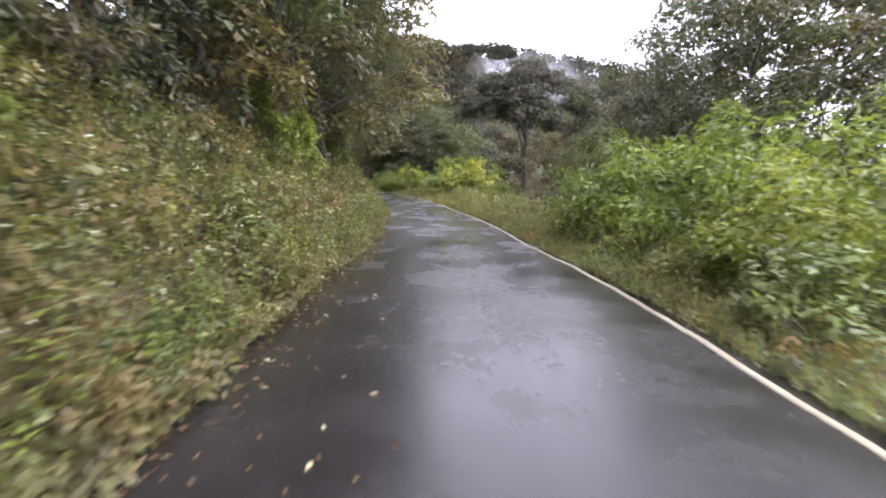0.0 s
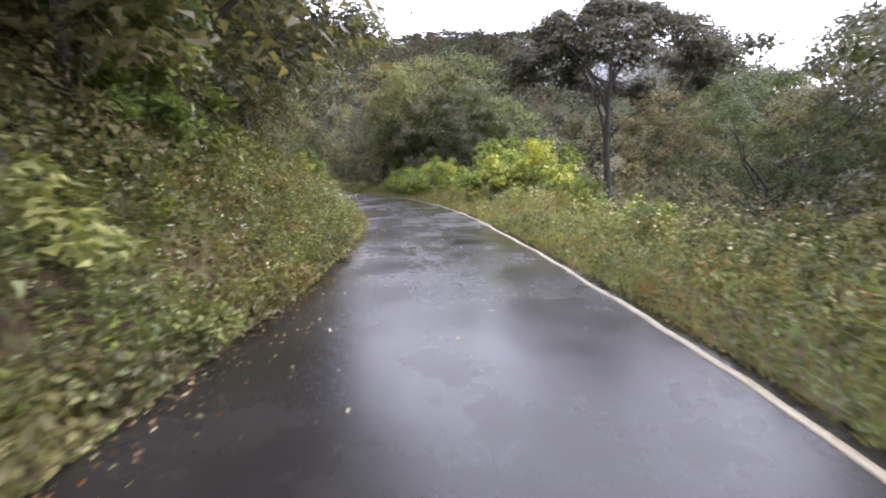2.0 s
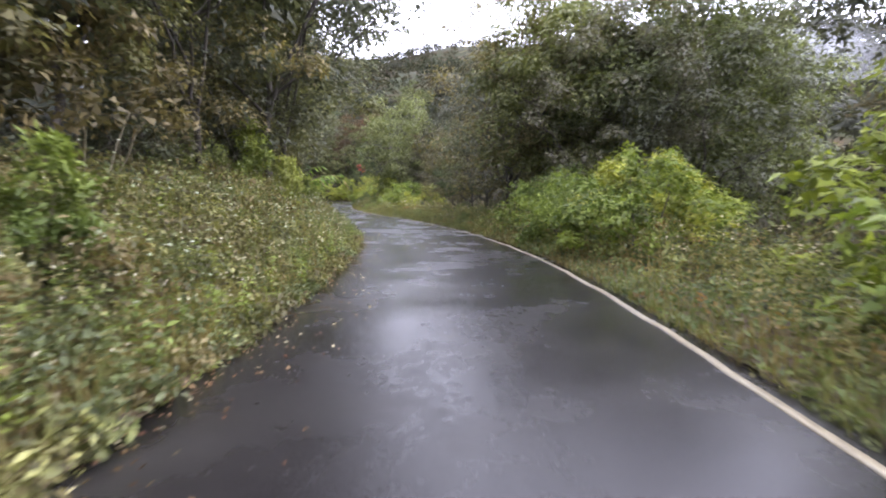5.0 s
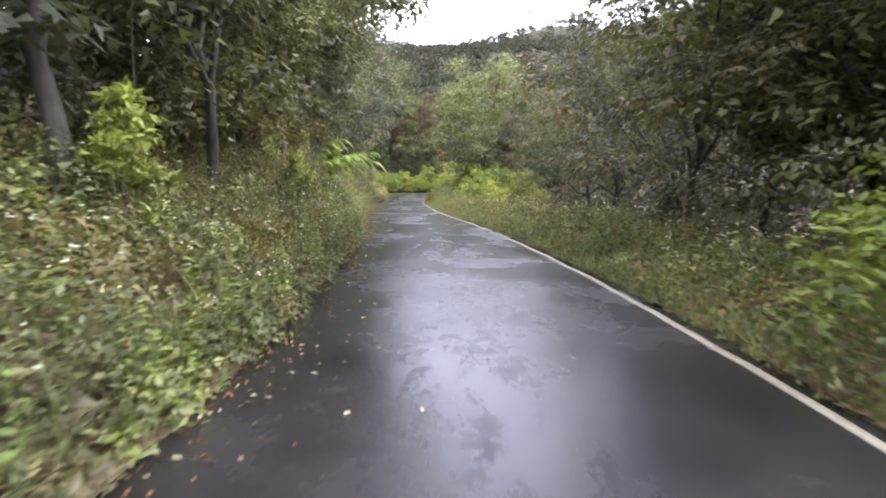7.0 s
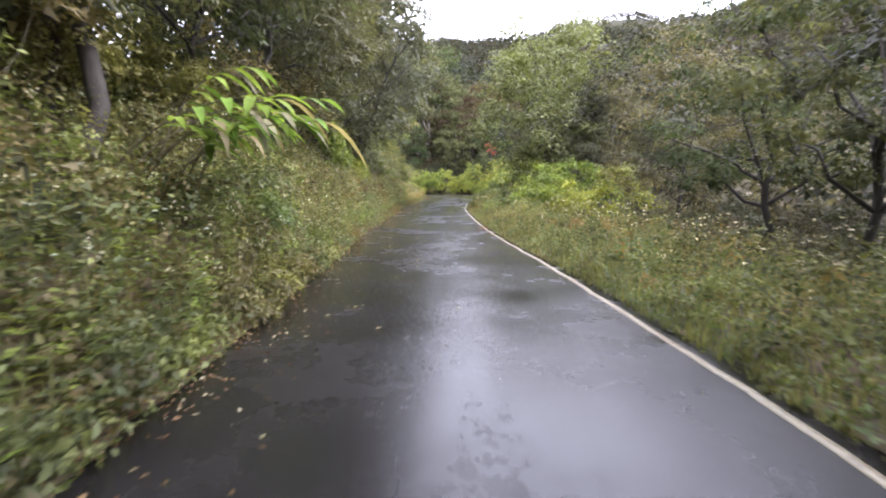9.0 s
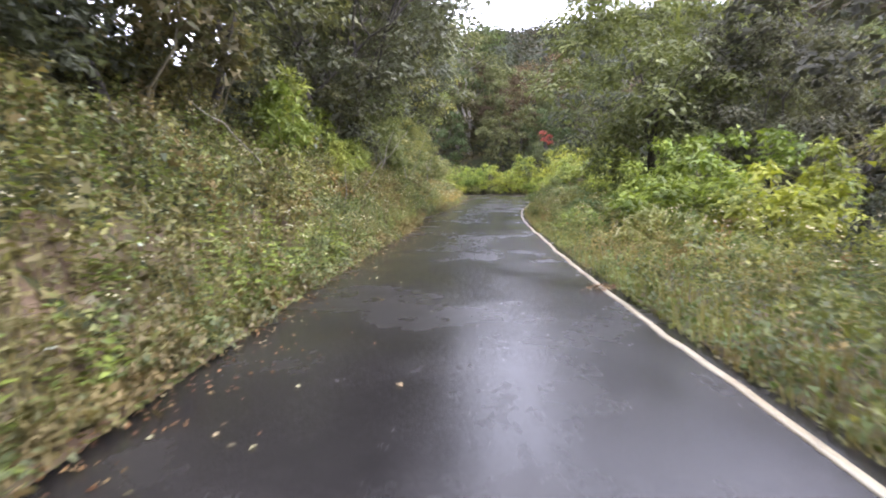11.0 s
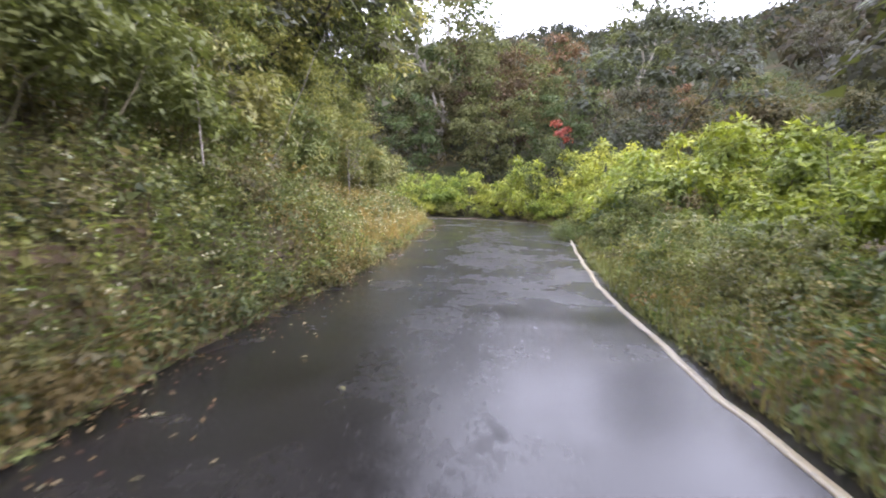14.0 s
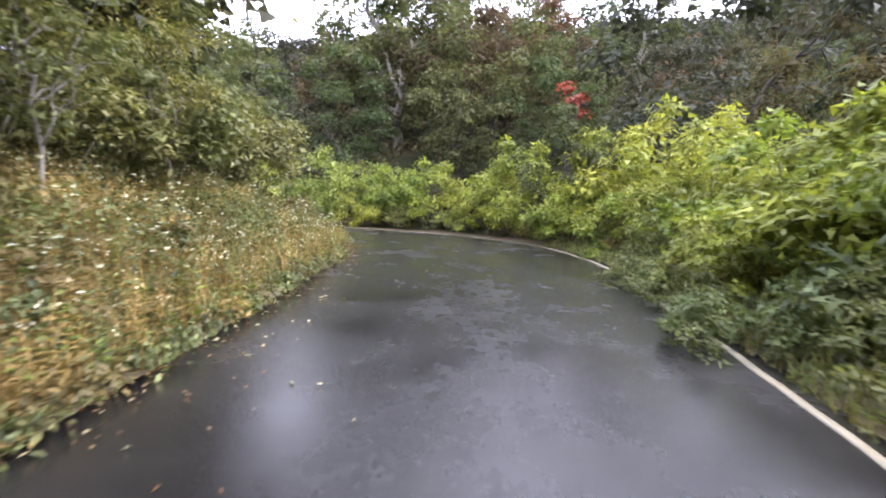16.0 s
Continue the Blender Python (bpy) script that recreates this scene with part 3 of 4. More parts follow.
def bush(name, seed, height, reach, n_clumps, clump_r, leaves, leaf, mat, label, slim=0.45, droop=0.3, squash=0.8, stems=7, chips=False):
    rng = np.random.RandomState(seed)
    root = new(name)
    tagged(root, label, "bush")
    clumps = []
    for k in range(n_clumps):
        a, r = rng.uniform(0, 6.28), rng.uniform(0, 1) ** 0.5
        top = height * (1 - 0.55 * r * r) - clump_r * 0.6
        clumps.append((math.cos(a) * reach * r, math.sin(a) * reach * r, rng.uniform(0.15, 1.0) ** 0.7 * max(top, 0.2), clump_r * rng.uniform(0.6, 1.2)))
    for x, y, z, r in clumps[:stems]:
        line = wander((x * 0.2, y * 0.2, -0.2), (x, y, z), 5, 0.06, rng)
        part("stem", mesh_of("stem", *tube(line, np.linspace(0.03, 0.008, 5), 4), M_STEM), root)
    part("leaves", mesh_of("leaves", *crown_leaves(rng, clumps, leaves, leaf, squash, droop, slim, chips), mat), root)
    return root


bright_bush = bush("bush", 31, 2.5, 1.7, 42, 0.41, 90, 0.12, M_BRIGHT, "bright green leafy bush at the bend", stems=4, chips=True, slim=0.5)
near_bush = bush("bush", 38, 2.5, 1.7, 60, 0.38, 84, 0.115, M_FRESH, "large bright green leafy bush on the road verge", slim=0.38)
herb_bush = bush("bush", 39, 1.5, 1.2, 36, 0.31, 40, 0.108, M_HERB, "fresh green herb bush on the verge", slim=0.48, stems=3, chips=True)
bloom_weed = bush("flowering_weed", 40, 1.3, 0.7, 24, 0.24, 44, 0.09, M_HERB, "tall green weed on the verge", slim=0.4, stems=5, droop=0.1)
hedge_bush = bush("bush", 33, 3.2, 1.5, 46, 0.45, 40, 0.138, M_OLIVE, "tall tangled olive green bush on the bank", slim=0.52, stems=5, chips=True)
dusk_bush = bush("bush", 36, 3.4, 1.5, 42, 0.48, 36, 0.18, M_DARK, "tall dark green bush under the bank trees", slim=0.5, stems=4, chips=True)
leafy_bush = bush("bush", 37, 2.6, 1.3, 46, 0.38, 46, 0.125, M_YELLOW, "yellow-green leafy bush on the bank", slim=0.52, stems=5)
bank_herb = bush("bush", 52, 1.2, 0.9, 32, 0.27, 42, 0.095, M_HERB, "fresh green bush on the roadside bank", slim=0.48, stems=2, chips=True)
bank_olive = bush("bush", 53, 1.4, 0.95, 34, 0.28, 42, 0.1, M_OLIVE, "olive green bush on the roadside bank", slim=0.5, stems=2, chips=True)
bank_gold = bush("bush", 54, 1.3, 0.9, 32, 0.28, 42, 0.1, M_YELLOW, "yellow-green bush on the roadside bank", slim=0.5, stems=2, chips=True)
bank_dry = bush("bush", 55, 1.2, 0.95, 32, 0.28, 42, 0.085, M_DRY, "dry reddish-brown bush on the roadside bank", slim=0.5, stems=3, chips=True)
fresh_bush = bush("bush", 58, 1.6, 1.1, 40, 0.28, 60, 0.085, M_FRESH, "bright green herb bush at the road edge", slim=0.42, stems=3, chips=True)
lime_bush = bush("bush", 56, 2.1, 1.3, 40, 0.34, 60, 0.1, M_HERB, "fresh green bush below the road edge", slim=0.42, stems=4, chips=True)
olive_bush = bush("bush", 57, 2.3, 1.4, 40, 0.36, 60, 0.1, M_OLIVE, "olive green bush below the road edge", slim=0.42, stems=4, chips=True)
lemon_bush = bush("bush", 59, 3.0, 1.4, 50, 0.42, 80, 0.105, M_LEMON, "tall yellow-green leafy bush under the bank trees", slim=0.5, stems=4, chips=True)
tall_weed = bush("tall_weed", 35, 2.4, 0.55, 26, 0.25, 52, 0.14, M_FRESH, "tall upright leafy green weed", slim=0.32, droop=0.1)

rng = np.random.RandomState(77)
LEFT_KINDS = [dark_tree, olive_tree, dark_tree, olive_tree, lime_tree]
for k, s in enumerate(np.arange(-2, 112, 3.9)):
    kind = LEFT_KINDS[rng.randint(len(LEFT_KINDS))] if s < 92 else ([olive_tree, yellow_tree] if s > 101 else [dark_tree, olive_tree])[k % 2]
    plant(kind, s + rng.uniform(-1, 1), left_edge(s) - rng.uniform(2.5, 3.5) - (1.6 if s > 92 else 1.8 * bank_low(s)), rng.uniform(0, 360), rng.uniform(0.95, 1.2) + (0.15 if s > 92 else 0), group="trees on the uphill bank")
for k, s in enumerate(np.arange(-2, 114, 4.8)):
    plant(back_tree, s + rng.uniform(-1.5, 1.5), left_edge(s) - rng.uniform(5.5, 7.5), rng.uniform(0, 360), rng.uniform(1.1, 1.4), group="trees on the uphill bank")
for kind, s, lat, k in [(olive_tree, 19, -3.7, 1.25), (dark_tree, 24, -4.0, 1.2), (olive_tree, 28.5, -4.1, 1.1), (dark_tree, 53, -4.5, 1.35), (olive_tree, 57.5, -4.5, 1.3),
                        (dark_tree, 64.5, -4.6, 1.35), (dark_tree, 86, -4.1, 1.25), (back_tree, 66.5, -7.5, 1.4), (back_tree, 69.5, -8.5, 1.4), (back_tree, 60.5, -8.0, 1.4)]:
    plant(kind, s, lat, rng.uniform(0, 360), k, group="trees on the uphill bank")
# right side, along the drive
RIGHT = [(umbrella_tree, 42.5, 14.0, 40, 1.07), (dark_tree, 19.5, 12.5, 10, 1.25), (back_tree, 20.5, 15.5, 200, 1.3), (grey_tree, 21, 8.6, 80, 1.0), (dark_tree, 17, 10.2, 300, 1.15), (dark_tree, 22.5, 11.5, 190, 1.1), (dark_tree, 25, 14.5, 200, 1.3), (olive_tree, 16, 12.5, 100, 1.15), (far_dark, 31, 19, 20, 1.5), (grey_tree, 13, 11.5, 10, 1.2),
         (slim_tree, 20.5, 6.0, 0, 0.62), (grey_tree, 30, 11, 120, 0.75), (olive_tree, 36, 12, 33, 0.7), (grey_tree, 39, 16.8, 50, 1.0), (lime_tree, 34.5, 15.2, 10, 0.95), (olive_tree, 30.5, 14.6, 160, 0.85),
         (far_tree, 56, 22, 33, 1.0), (far_dark, 62, 26, 33, 1.1), (far_tree, 50, 26, 70, 1.0), (far_dark, 40, 27, 200, 1.1),
         (lime_tree, 54.5, 9.6, 250, 1.05), (grey_tree, 57, 8.6, 20, 0.95),  (lime_tree, 59.5, 8.5, 140, 1.1),
         (dark_tree, 63, 8.0, 300, 1.05), (grey_tree, 67, 8.0, 45, 0.95), (grey_tree, 71, 8.4, 190, 0.95), (olive_tree, 75.5, 8.2, 100, 0.8),
         (far_dark, 66, 14, 20, 1.1), (far_dark, 72, 14, 120, 1.1), (far_tree, 79, 13, 20, 1.0),
         (thick_tree, 87.5, 9.8, 130, 0.95), (thick_tree, 91, 9.4, 250, 0.85), (lime_far, 96, 11.5, 70, 1.2), (far_dark, 101, 14, 0, 1.1), (far_tree, 93, 17, 60, 1.1), (far_dark, 88, 13, 70, 1.2)]
for kind, s, lat, rz, k in RIGHT:
    plant(kind, s, lat, rz, k, group="trees below the road")

for kind, x, y, rz, k in [(gold_tree, -8.0, 56.0, 90, 1.3), (gold_tree, -4.6, 57.0, 200, 1.12), (gold_tree, -1.8, 58.0, 20, 0.9), (olive_tree, -11.0, 57.8, 140, 1.15),
                          (dark_tree, -6.2, 52.8, 60, 0.8), (dark_tree, -3.4, 53.6, 240, 0.85), (gold_tree, -29.8, 83.2, 0, 1.12), (olive_tree, -7.0, 58.6, 40, 1.3),
                          (far_dark, 3.5, 69, 0, 1.5), (far_tree, 8, 68, 50, 1.6), (rust_tree, 12.5, 66.5, 90, 1.6), (far_dark, 17, 64, 130, 1.6), (far_tree, 22, 61, 10, 1.6),
                          (far_dark, 27, 57, 60, 1.5), (far_tree, -1.5, 72, 100, 1.6), (far_grey, 14, 71, 30, 1.5), (far_dark, 20, 48, 30, 1.3), (far_tree, 25, 40, 200, 1.4)]:
    plant_at(kind, x, y, rz, k, group="trees below the road")

BUSHES = [(near_bush, 6.5, 5.1, 0, 1.15), (near_bush, 8.5, 5.8, 80, 1.35), (near_bush, 10.6, 5.3, 160, 1.2), (bright_bush, 9.0, 8.0, 220, 1.2),
          (near_bush, 13.0, 5.7, 20, 1.5), (near_bush, 14.8, 6.9, 120, 1.5), (herb_bush, 5.0, 3.8, 0, 0.9), (herb_bush, 8.0, 3.9, 90, 0.8),
          (hedge_bush, 17, 7.5, 0, 0.9), (hedge_bush, 24, 8.5, 90, 0.9), (hedge_bush, 29, 8, 200, 0.9), (herb_bush, 22, 5.5, 0, 1.0), (herb_bush, 26, 5.5, 0, 1.0),
          (bright_bush, 36.3, 5.6, 10, 1.15), (near_bush, 37.6, 7.0, 70, 1.3), (bright_bush, 38.6, 5.9, 100, 1.3), (bright_bush, 40.6, 6.1, 190, 1.2), (bright_bush, 44.5, 3.8, 40, 0.75), (bright_bush, 46.0, 4.6, 300, 0.85), (herb_bush, 34, 4.4, 0, 0.9),
          (near_bush, 47.5, 4.3, 60, 0.95), (near_bush, 50.2, 4.4, 150, 0.95), (bright_bush, 49, 6.4, 240, 1.1),
          (hedge_bush, 54, 6.4, 10, 0.6), (dusk_bush, 60, 6.2, 100, 0.55), (dusk_bush, 66, 6.0, 200, 0.55),
          (herb_bush, 79, 3.9, 0, 0.9), (bright_bush, 81, 5.9, 100, 1.1), (bright_bush, 83.6, 5.6, 0, 1.05), (bright_bush, 78.4, 6.8, 50, 1.05),
          (herb_bush, 86, 3.8, 0, 0.9), (herb_bush, 88.5, 3.7, 90, 0.95), (herb_bush, 91, 3.9, 180, 1.0), (herb_bush, 93.5, 3.9, 270, 1.0),
          (herb_bush, 96, 4.0, 30, 1.0), (herb_bush, 98.5, 4.2, 130, 1.0), (hedge_bush, 100.3, 5.0, 0, 0.7), (bright_bush, 101.5, 5.9, 30, 1.25), (bright_bush, 104, 6.8, 130, 1.3), (bright_bush, 99.5, 6.6, 230, 1.2), (near_bush, 102.6, 5.4, 90, 1.05), (bank_herb, 99.5, 4.0, 40, 1.2), (bank_herb, 102, 4.2, 140, 1.2),
          (bright_bush, 98, 7.2, 180, 1.1), (bright_bush, 95, 7.0, 270, 1.0), (herb_bush, 101, 4.6, 0, 1.0), (herb_bush, 104, 5.2, 0, 1.0),
          (herb_bush, 107, 5.2, 0, 1.0), (bright_bush, 107, 7.5, 0, 0.9)]
rng = np.random.RandomState(141)
for s in np.arange(83.5, 102, 1.15):
    BUSHES.append(([fresh_bush, herb_bush, fresh_bush, lime_bush][rng.randint(4)], s, paint_lat(s) + rng.uniform(0.9, 1.7), rng.uniform(0, 360), rng.uniform(0.5, 0.72)))
    BUSHES.append(([fresh_bush, lime_bush][rng.randint(2)], s + 0.5, paint_lat(s) + rng.uniform(2.2, 3.4), rng.uniform(0, 360), rng.uniform(0.7, 0.95)))
for s, lo_, hi_ in [(14.5, 4.6, 6.0), (16.5, 5.2, 6.5), (18.5, 4.8, 6.2), (20.5, 5.6, 7.0), (22.8, 5.2, 6.8), (25, 5.4, 7.2), (27.2, 5.2, 7.0), (29.5, 5.0, 6.8), (31.8, 5.0, 6.4), (33.6, 5.2, 6.4)]:
    BUSHES += [([lime_bush, olive_bush, lime_bush][rng.randint(3)], s, rng.uniform(lo_, hi_), rng.uniform(0, 360), rng.uniform(0.75, 1.0)),
               (dusk_bush, s + 1, rng.uniform(8, 10.5), rng.uniform(0, 360), rng.uniform(0.9, 1.2))]
for s in np.arange(51, 82, 2.0):
    BUSHES.append((dusk_bush, s, rng.uniform(8.8, 11.5), rng.uniform(0, 360), rng.uniform(0.9, 1.2)))
for kind, s, lat, rz, k in BUSHES:
    plant(kind, s, lat, rz, k, sink=0.05, group="bushes on the downhill verge")
rng = np.random.RandomState(131)
for s in np.arange(99, 134, 1.3):
    kind = [bright_bush, herb_bush, bright_bush, leafy_bush][rng.randint(4)]
    plant(kind, s, paint_lat(s) + rng.uniform(0.9, 1.5), rng.uniform(0, 360), rng.uniform(0.55, 0.75), sink=0.05, group="bushes round the outside of the bend")
for s in np.arange(102.2, 107, 0.7):
    plant([herb_bush, leafy_bush, herb_bush][rng.randint(3)], s, paint_lat(s) + rng.uniform(0.05, 0.35), rng.uniform(0, 360), rng.uniform(0.42, 0.6), sink=0.05,
          group="bushes round the outside of the bend")
for s in np.arange(104, 136, 1.25):
    kind = [bright_bush, near_bush, bright_bush, bright_bush][rng.randint(4)]
    plant(kind, s, paint_lat(s) + rng.uniform(2.2, 3.8), rng.uniform(0, 360), rng.uniform(1.0, 1.45), sink=0.05, group="bushes round the outside of the bend")

for s in np.arange(108, 136, 2.2):
    plant(hedge_bush, s, paint_lat(s) + rng.uniform(5.0, 6.5), rng.uniform(0, 360), rng.uniform(0.8, 1.1), sink=0.1, group="bushes round the outside of the bend")
rng = np.random.RandomState(132)
# clumps of weeds along the downhill verge
for s in np.concatenate([np.arange(12, 35, 1.25), np.arange(53, 80, 1.3), np.arange(1, 6, 1.2)]):
    kind = [bloom_weed, herb_bush, bloom_weed, leafy_bush][rng.randint(4)]
    plant(kind, s + rng.uniform(-0.5, 0.5), paint_lat(s) + rng.uniform(1.0, 3.2), rng.uniform(0, 360), rng.uniform(0.45, 0.75) * (0.6 if kind is leafy_bush else 1), sink=0.05,
          group="weeds on the downhill verge")
for s in np.arange(-1, 109, 2.6):
    kind = bank_dry if rng.uniform() < np.interp(s, DRY_S, DRY) else [bank_herb, bank_olive, bank_gold][rng.randint(3)]
    plant(kind, s + rng.uniform(-1, 1), left_edge(s) - rng.uniform(0.9, 2.6), rng.uniform(0, 360), rng.uniform(0.65, 1.0) * (1 - 0.45 * bank_low(s)), sink=0.12, group="bushes on the uphill bank")
for s in np.arange(-1, 110, 1.7):
    kind = [hedge_bush, dusk_bush, dusk_bush, leafy_bush][rng.randint(4)]
    plant(kind, s + rng.uniform(-0.5, 0.5), left_edge(s) - rng.uniform(2.5, 3.5) - 1.7 * bank_low(s), rng.uniform(0, 360), rng.uniform(1.0, 1.4), sink=0.12, group="bushes on the uphill bank")
for s, lat, k in [(36.6, -3.4, 0.95), (35.8, -3.7, 0.8), (39.5, -3.4, 0.7), (49.5, -3.4, 0.85), (51, -4.4, 1.2), (53.2, -3.6, 0.9), (21.5, -3.9, 1.1), (22.8, -4.1, 1.3),
                  (13, -3.7, 1.0), (14.2, -4.0, 1.1), (12.2, -4.2, 1.2), (31, 4.9, 0.75), (32.0, 5.6, 0.8), (28.5, 4.3, 0.55), (29.6, 4.6, 0.6), (26.6, 4.8, 0.55), (24.8, 4.5, 0.5), (33.2, 4.0, 0.5), (79.5, -3.8, 1.2), (80.6, -4.2, 1.3), (88.5, 5.0, 0.75), (90, 5.2, 0.7), (60.5, -3.2, 0.8), (3.6, -3.6, 0.7), (82.4, -3.5, 0.8), (84.2, -3.6, 0.9), (85.6, -3.8, 0.9), (83.4, -4.2, 1.0)]:
    plant(tall_weed, s, lat, rng.uniform(0, 360), k, group="tall weeds")

# hillside beyond the bend, in uneven ranks up the slope
rng = np.random.RandomState(133)
for q0, gap in ((2.5, 3.9), (7.5, 5.0), (13.5, 5.8), (20.5, 6.4), (29, 7.2), (39, 8.0)):
    for a0 in np.arange(-36, 32, gap):
        a, q = a0 + rng.uniform(-1.6, 1.6), q0 + rng.uniform(-1.8, 1.8)
        x, y = -50 + a, 103 + 0.4 * a + q
        kind = [far_tree, far_dark, far_tree, lime_far, far_tree, far_tree, far_grey, lime_far, rust_tree, lime_far][rng.randint(10)]
        if q0 < 10 and kind is far_grey:
            kind = lime_far
        if kind is rust_tree and x > -44:
            kind = far_dark
        if abs(road_place(np.array([x]), np.array([y]))[1][0]) > (15 if kind is rust_tree else 7.0):
            plant_at(kind, x, y, rng.uniform(0, 360), rng.uniform(0.8, 1.25) * (0.68 if -53 < x < -36 and q0 > 5 else 1), group="trees on the hillside")
for k, (x, y) in enumerate([(-57.0, 113.5), (-59.6, 121.4), (-52.3, 119.3), (-58.7, 126.8), (-64.8, 117.5)]):
    plant_at(rust_tree, x, y, k * 77, (0.85, 0.9, 0.62, 0.9, 0.95)[k], group="trees on the hillside")
plant_at(far_grey, -65.7, 114.9, 200, 1.5, group="trees on the hillside")
plant_at(far_grey, -62.5, 112.5, 20, 1.25, group="trees on the hillside")
plant_at(lime_far, -46.2, 102.9, 40, 0.6, group="trees on the hillside")
plant_at(flame_tree, -46.9, 104.3, 0, 1.04, group="trees on the hillside")
for kind, s, lat, k in [(lemon_tree, 93, -5.6, 0.95), (lemon_tree, 96.5, -6.4, 1.0), (yellow_tree, 99, -6.6, 0.9), (lemon_tree, 101.5, -6.9, 1.0), (yellow_tree, 104, -6.6, 0.9),
                        (lemon_tree, 106.5, -7.2, 1.0), (lemon_tree, 90, -6.0, 1.0)]:
    plant(kind, s, lat, rng.uniform(0, 360), k, group="trees on the uphill bank")
for s in np.arange(91, 111, 1.5):
    plant(lemon_bush, s, left_edge(s) - rng.uniform(2.4, 3.6), rng.uniform(0, 360), rng.uniform(0.9, 1.3), sink=0.12, group="bushes on the uphill bank")
for s, lat, k in [(99.5, -4.6, 1.0), (101, -5.2, 1.1), (102.5, -4.4, 0.9), (103.5, -5.6, 1.1), (105.5, -5.0, 0.95), (106.5, -6.2, 1.2), (97.5, -5.4, 1.1), (95.5, -5.0, 1.0)]:
    plant(slim_tree, s, lat, rng.uniform(0, 360), k, group="young trees on the bank")


def canopy(name, x, y, lo, hi, chips, chip, mat, label, seed):
    """Rounded crowns standing close together, each a shell of small leaf sprays."""
    rng = np.random.RandomState(seed)
    n = len(x)
    d = rng.normal(size=(n, chips, 3))
    d[..., 2] = np.abs(d[..., 2]) - 0.2
    d = unit(d)
    size = rng.uniform(lo, hi, n)
    base = np.stack([x, y, ground_height(x, y) + size * 0.8], 1)[:, None] + d * size[:, None, None] * [1, 1, 0.9] * rng.uniform(0.8, 1, (n, chips, 1))
    face = unit(d + [0, 0, 0.4] + rng.normal(size=(n, chips, 3)) * 0.2).reshape(-1, 3)
    v, f = chip_mesh(base.reshape(-1, 3), np.cross(face, rng.normal(size=face.shape)), chip * rng.uniform(0.75, 1.25, n * chips), rng, face)
    tagged(new(name, mesh_of(name, v, f, mat)), label, "woods", kind="stuff")


wood = np.random.RandomState(5)
wx = wood.uniform(-250, 130, 2700)
canopy("far_woods", wx, 103 + 0.4 * (wx + 50) + 42 + wood.uniform(0, 1, 2700) ** 1.4 * 430, 2.6, 5.0, 48, 1.3, M_FAR,
       "grey-green forest covering the distant hills", 6)
wx = wood.uniform(-50, 110, 420)
canopy("ridge_woods", wx, wood.uniform(155, 250, 420), 2.4, 4.4, 60, 1.0, M_FAR, "dark green forest on the ridge across the valley", 9)
wx, wy = wood.uniform(4, 58, 270), wood.uniform(18, 112, 270)
keep = (np.abs(road_place(wx, wy)[1]) > 17) & (np.hypot(wx - 10, wy - 45) > 5)
canopy("valley_woods", wx[keep], wy[keep], 1.2, 2.6, 100, 0.44, M_DARK, "dark green thickets in the valley below the road", 7)
wx, wy, _ = on_road(wood.uniform(44, 100, 170), wood.uniform(12.5, 32, 170))
canopy("slope_woods", wx, wy, 1.3, 2.8, 110, 0.4, M_DARK, "dark thickets on the slope under the roadside trees", 8)


# ---- undergrowth, grass and flowers ----
def weeds(name, seed, n, s_range, lat_of, leaves, leaf, mat, height, label, slim=0.45):
    """Low leafy plants: a few leaves up each short stem."""
    rng = np.random.RandomState(seed)
    s = rng.uniform(*s_range, n)
    lat = lat_of(s, rng)
    x, y, _ = on_road(s, lat)
    z = ground_height(x, y)
    h = height * rng.uniform(0.4, 1.25, n)
    t = rng.uniform(0.1, 1.0, (n, leaves))
    a = rng.uniform(0, 6.28, (n, leaves))
    tip = rng.normal(size=(n, 2)) * 0.25
    out = 0.03 + 0.5 * rng.uniform(0, 1, (n, leaves)) ** 0.7 * h[:, None]
    base = np.stack([x[:, None] + np.cos(a) * out + tip[:, :1] * t * h[:, None], y[:, None] + np.sin(a) * out + tip[:, 1:] * t * h[:, None],
                     z[:, None] + t * h[:, None]], -1).reshape(-1, 3)
    way = np.stack([np.cos(a), np.sin(a), rng.uniform(-0.5, 0.6, a.shape)], -1).reshape(-1, 3)
    ln = leaf * rng.uniform(0.55, 1.35, len(base))
    ob = new(name, mesh_of(name, *leaf_mesh(base, way, ln, ln * slim, rng, flat=2.0), mat))
    return tagged(ob, label, "plants", kind="stuff")


def left_bank(near, far, power=1.0):
    return lambda s, r: left_edge(s) - near - (far - near) * r.uniform(0, 1, len(s)) ** power


def right_verge(near, far, power=1.0):
    return lambda s, r: paint_lat(s) + near + (far - near) * r.uniform(0, 1, len(s)) ** power


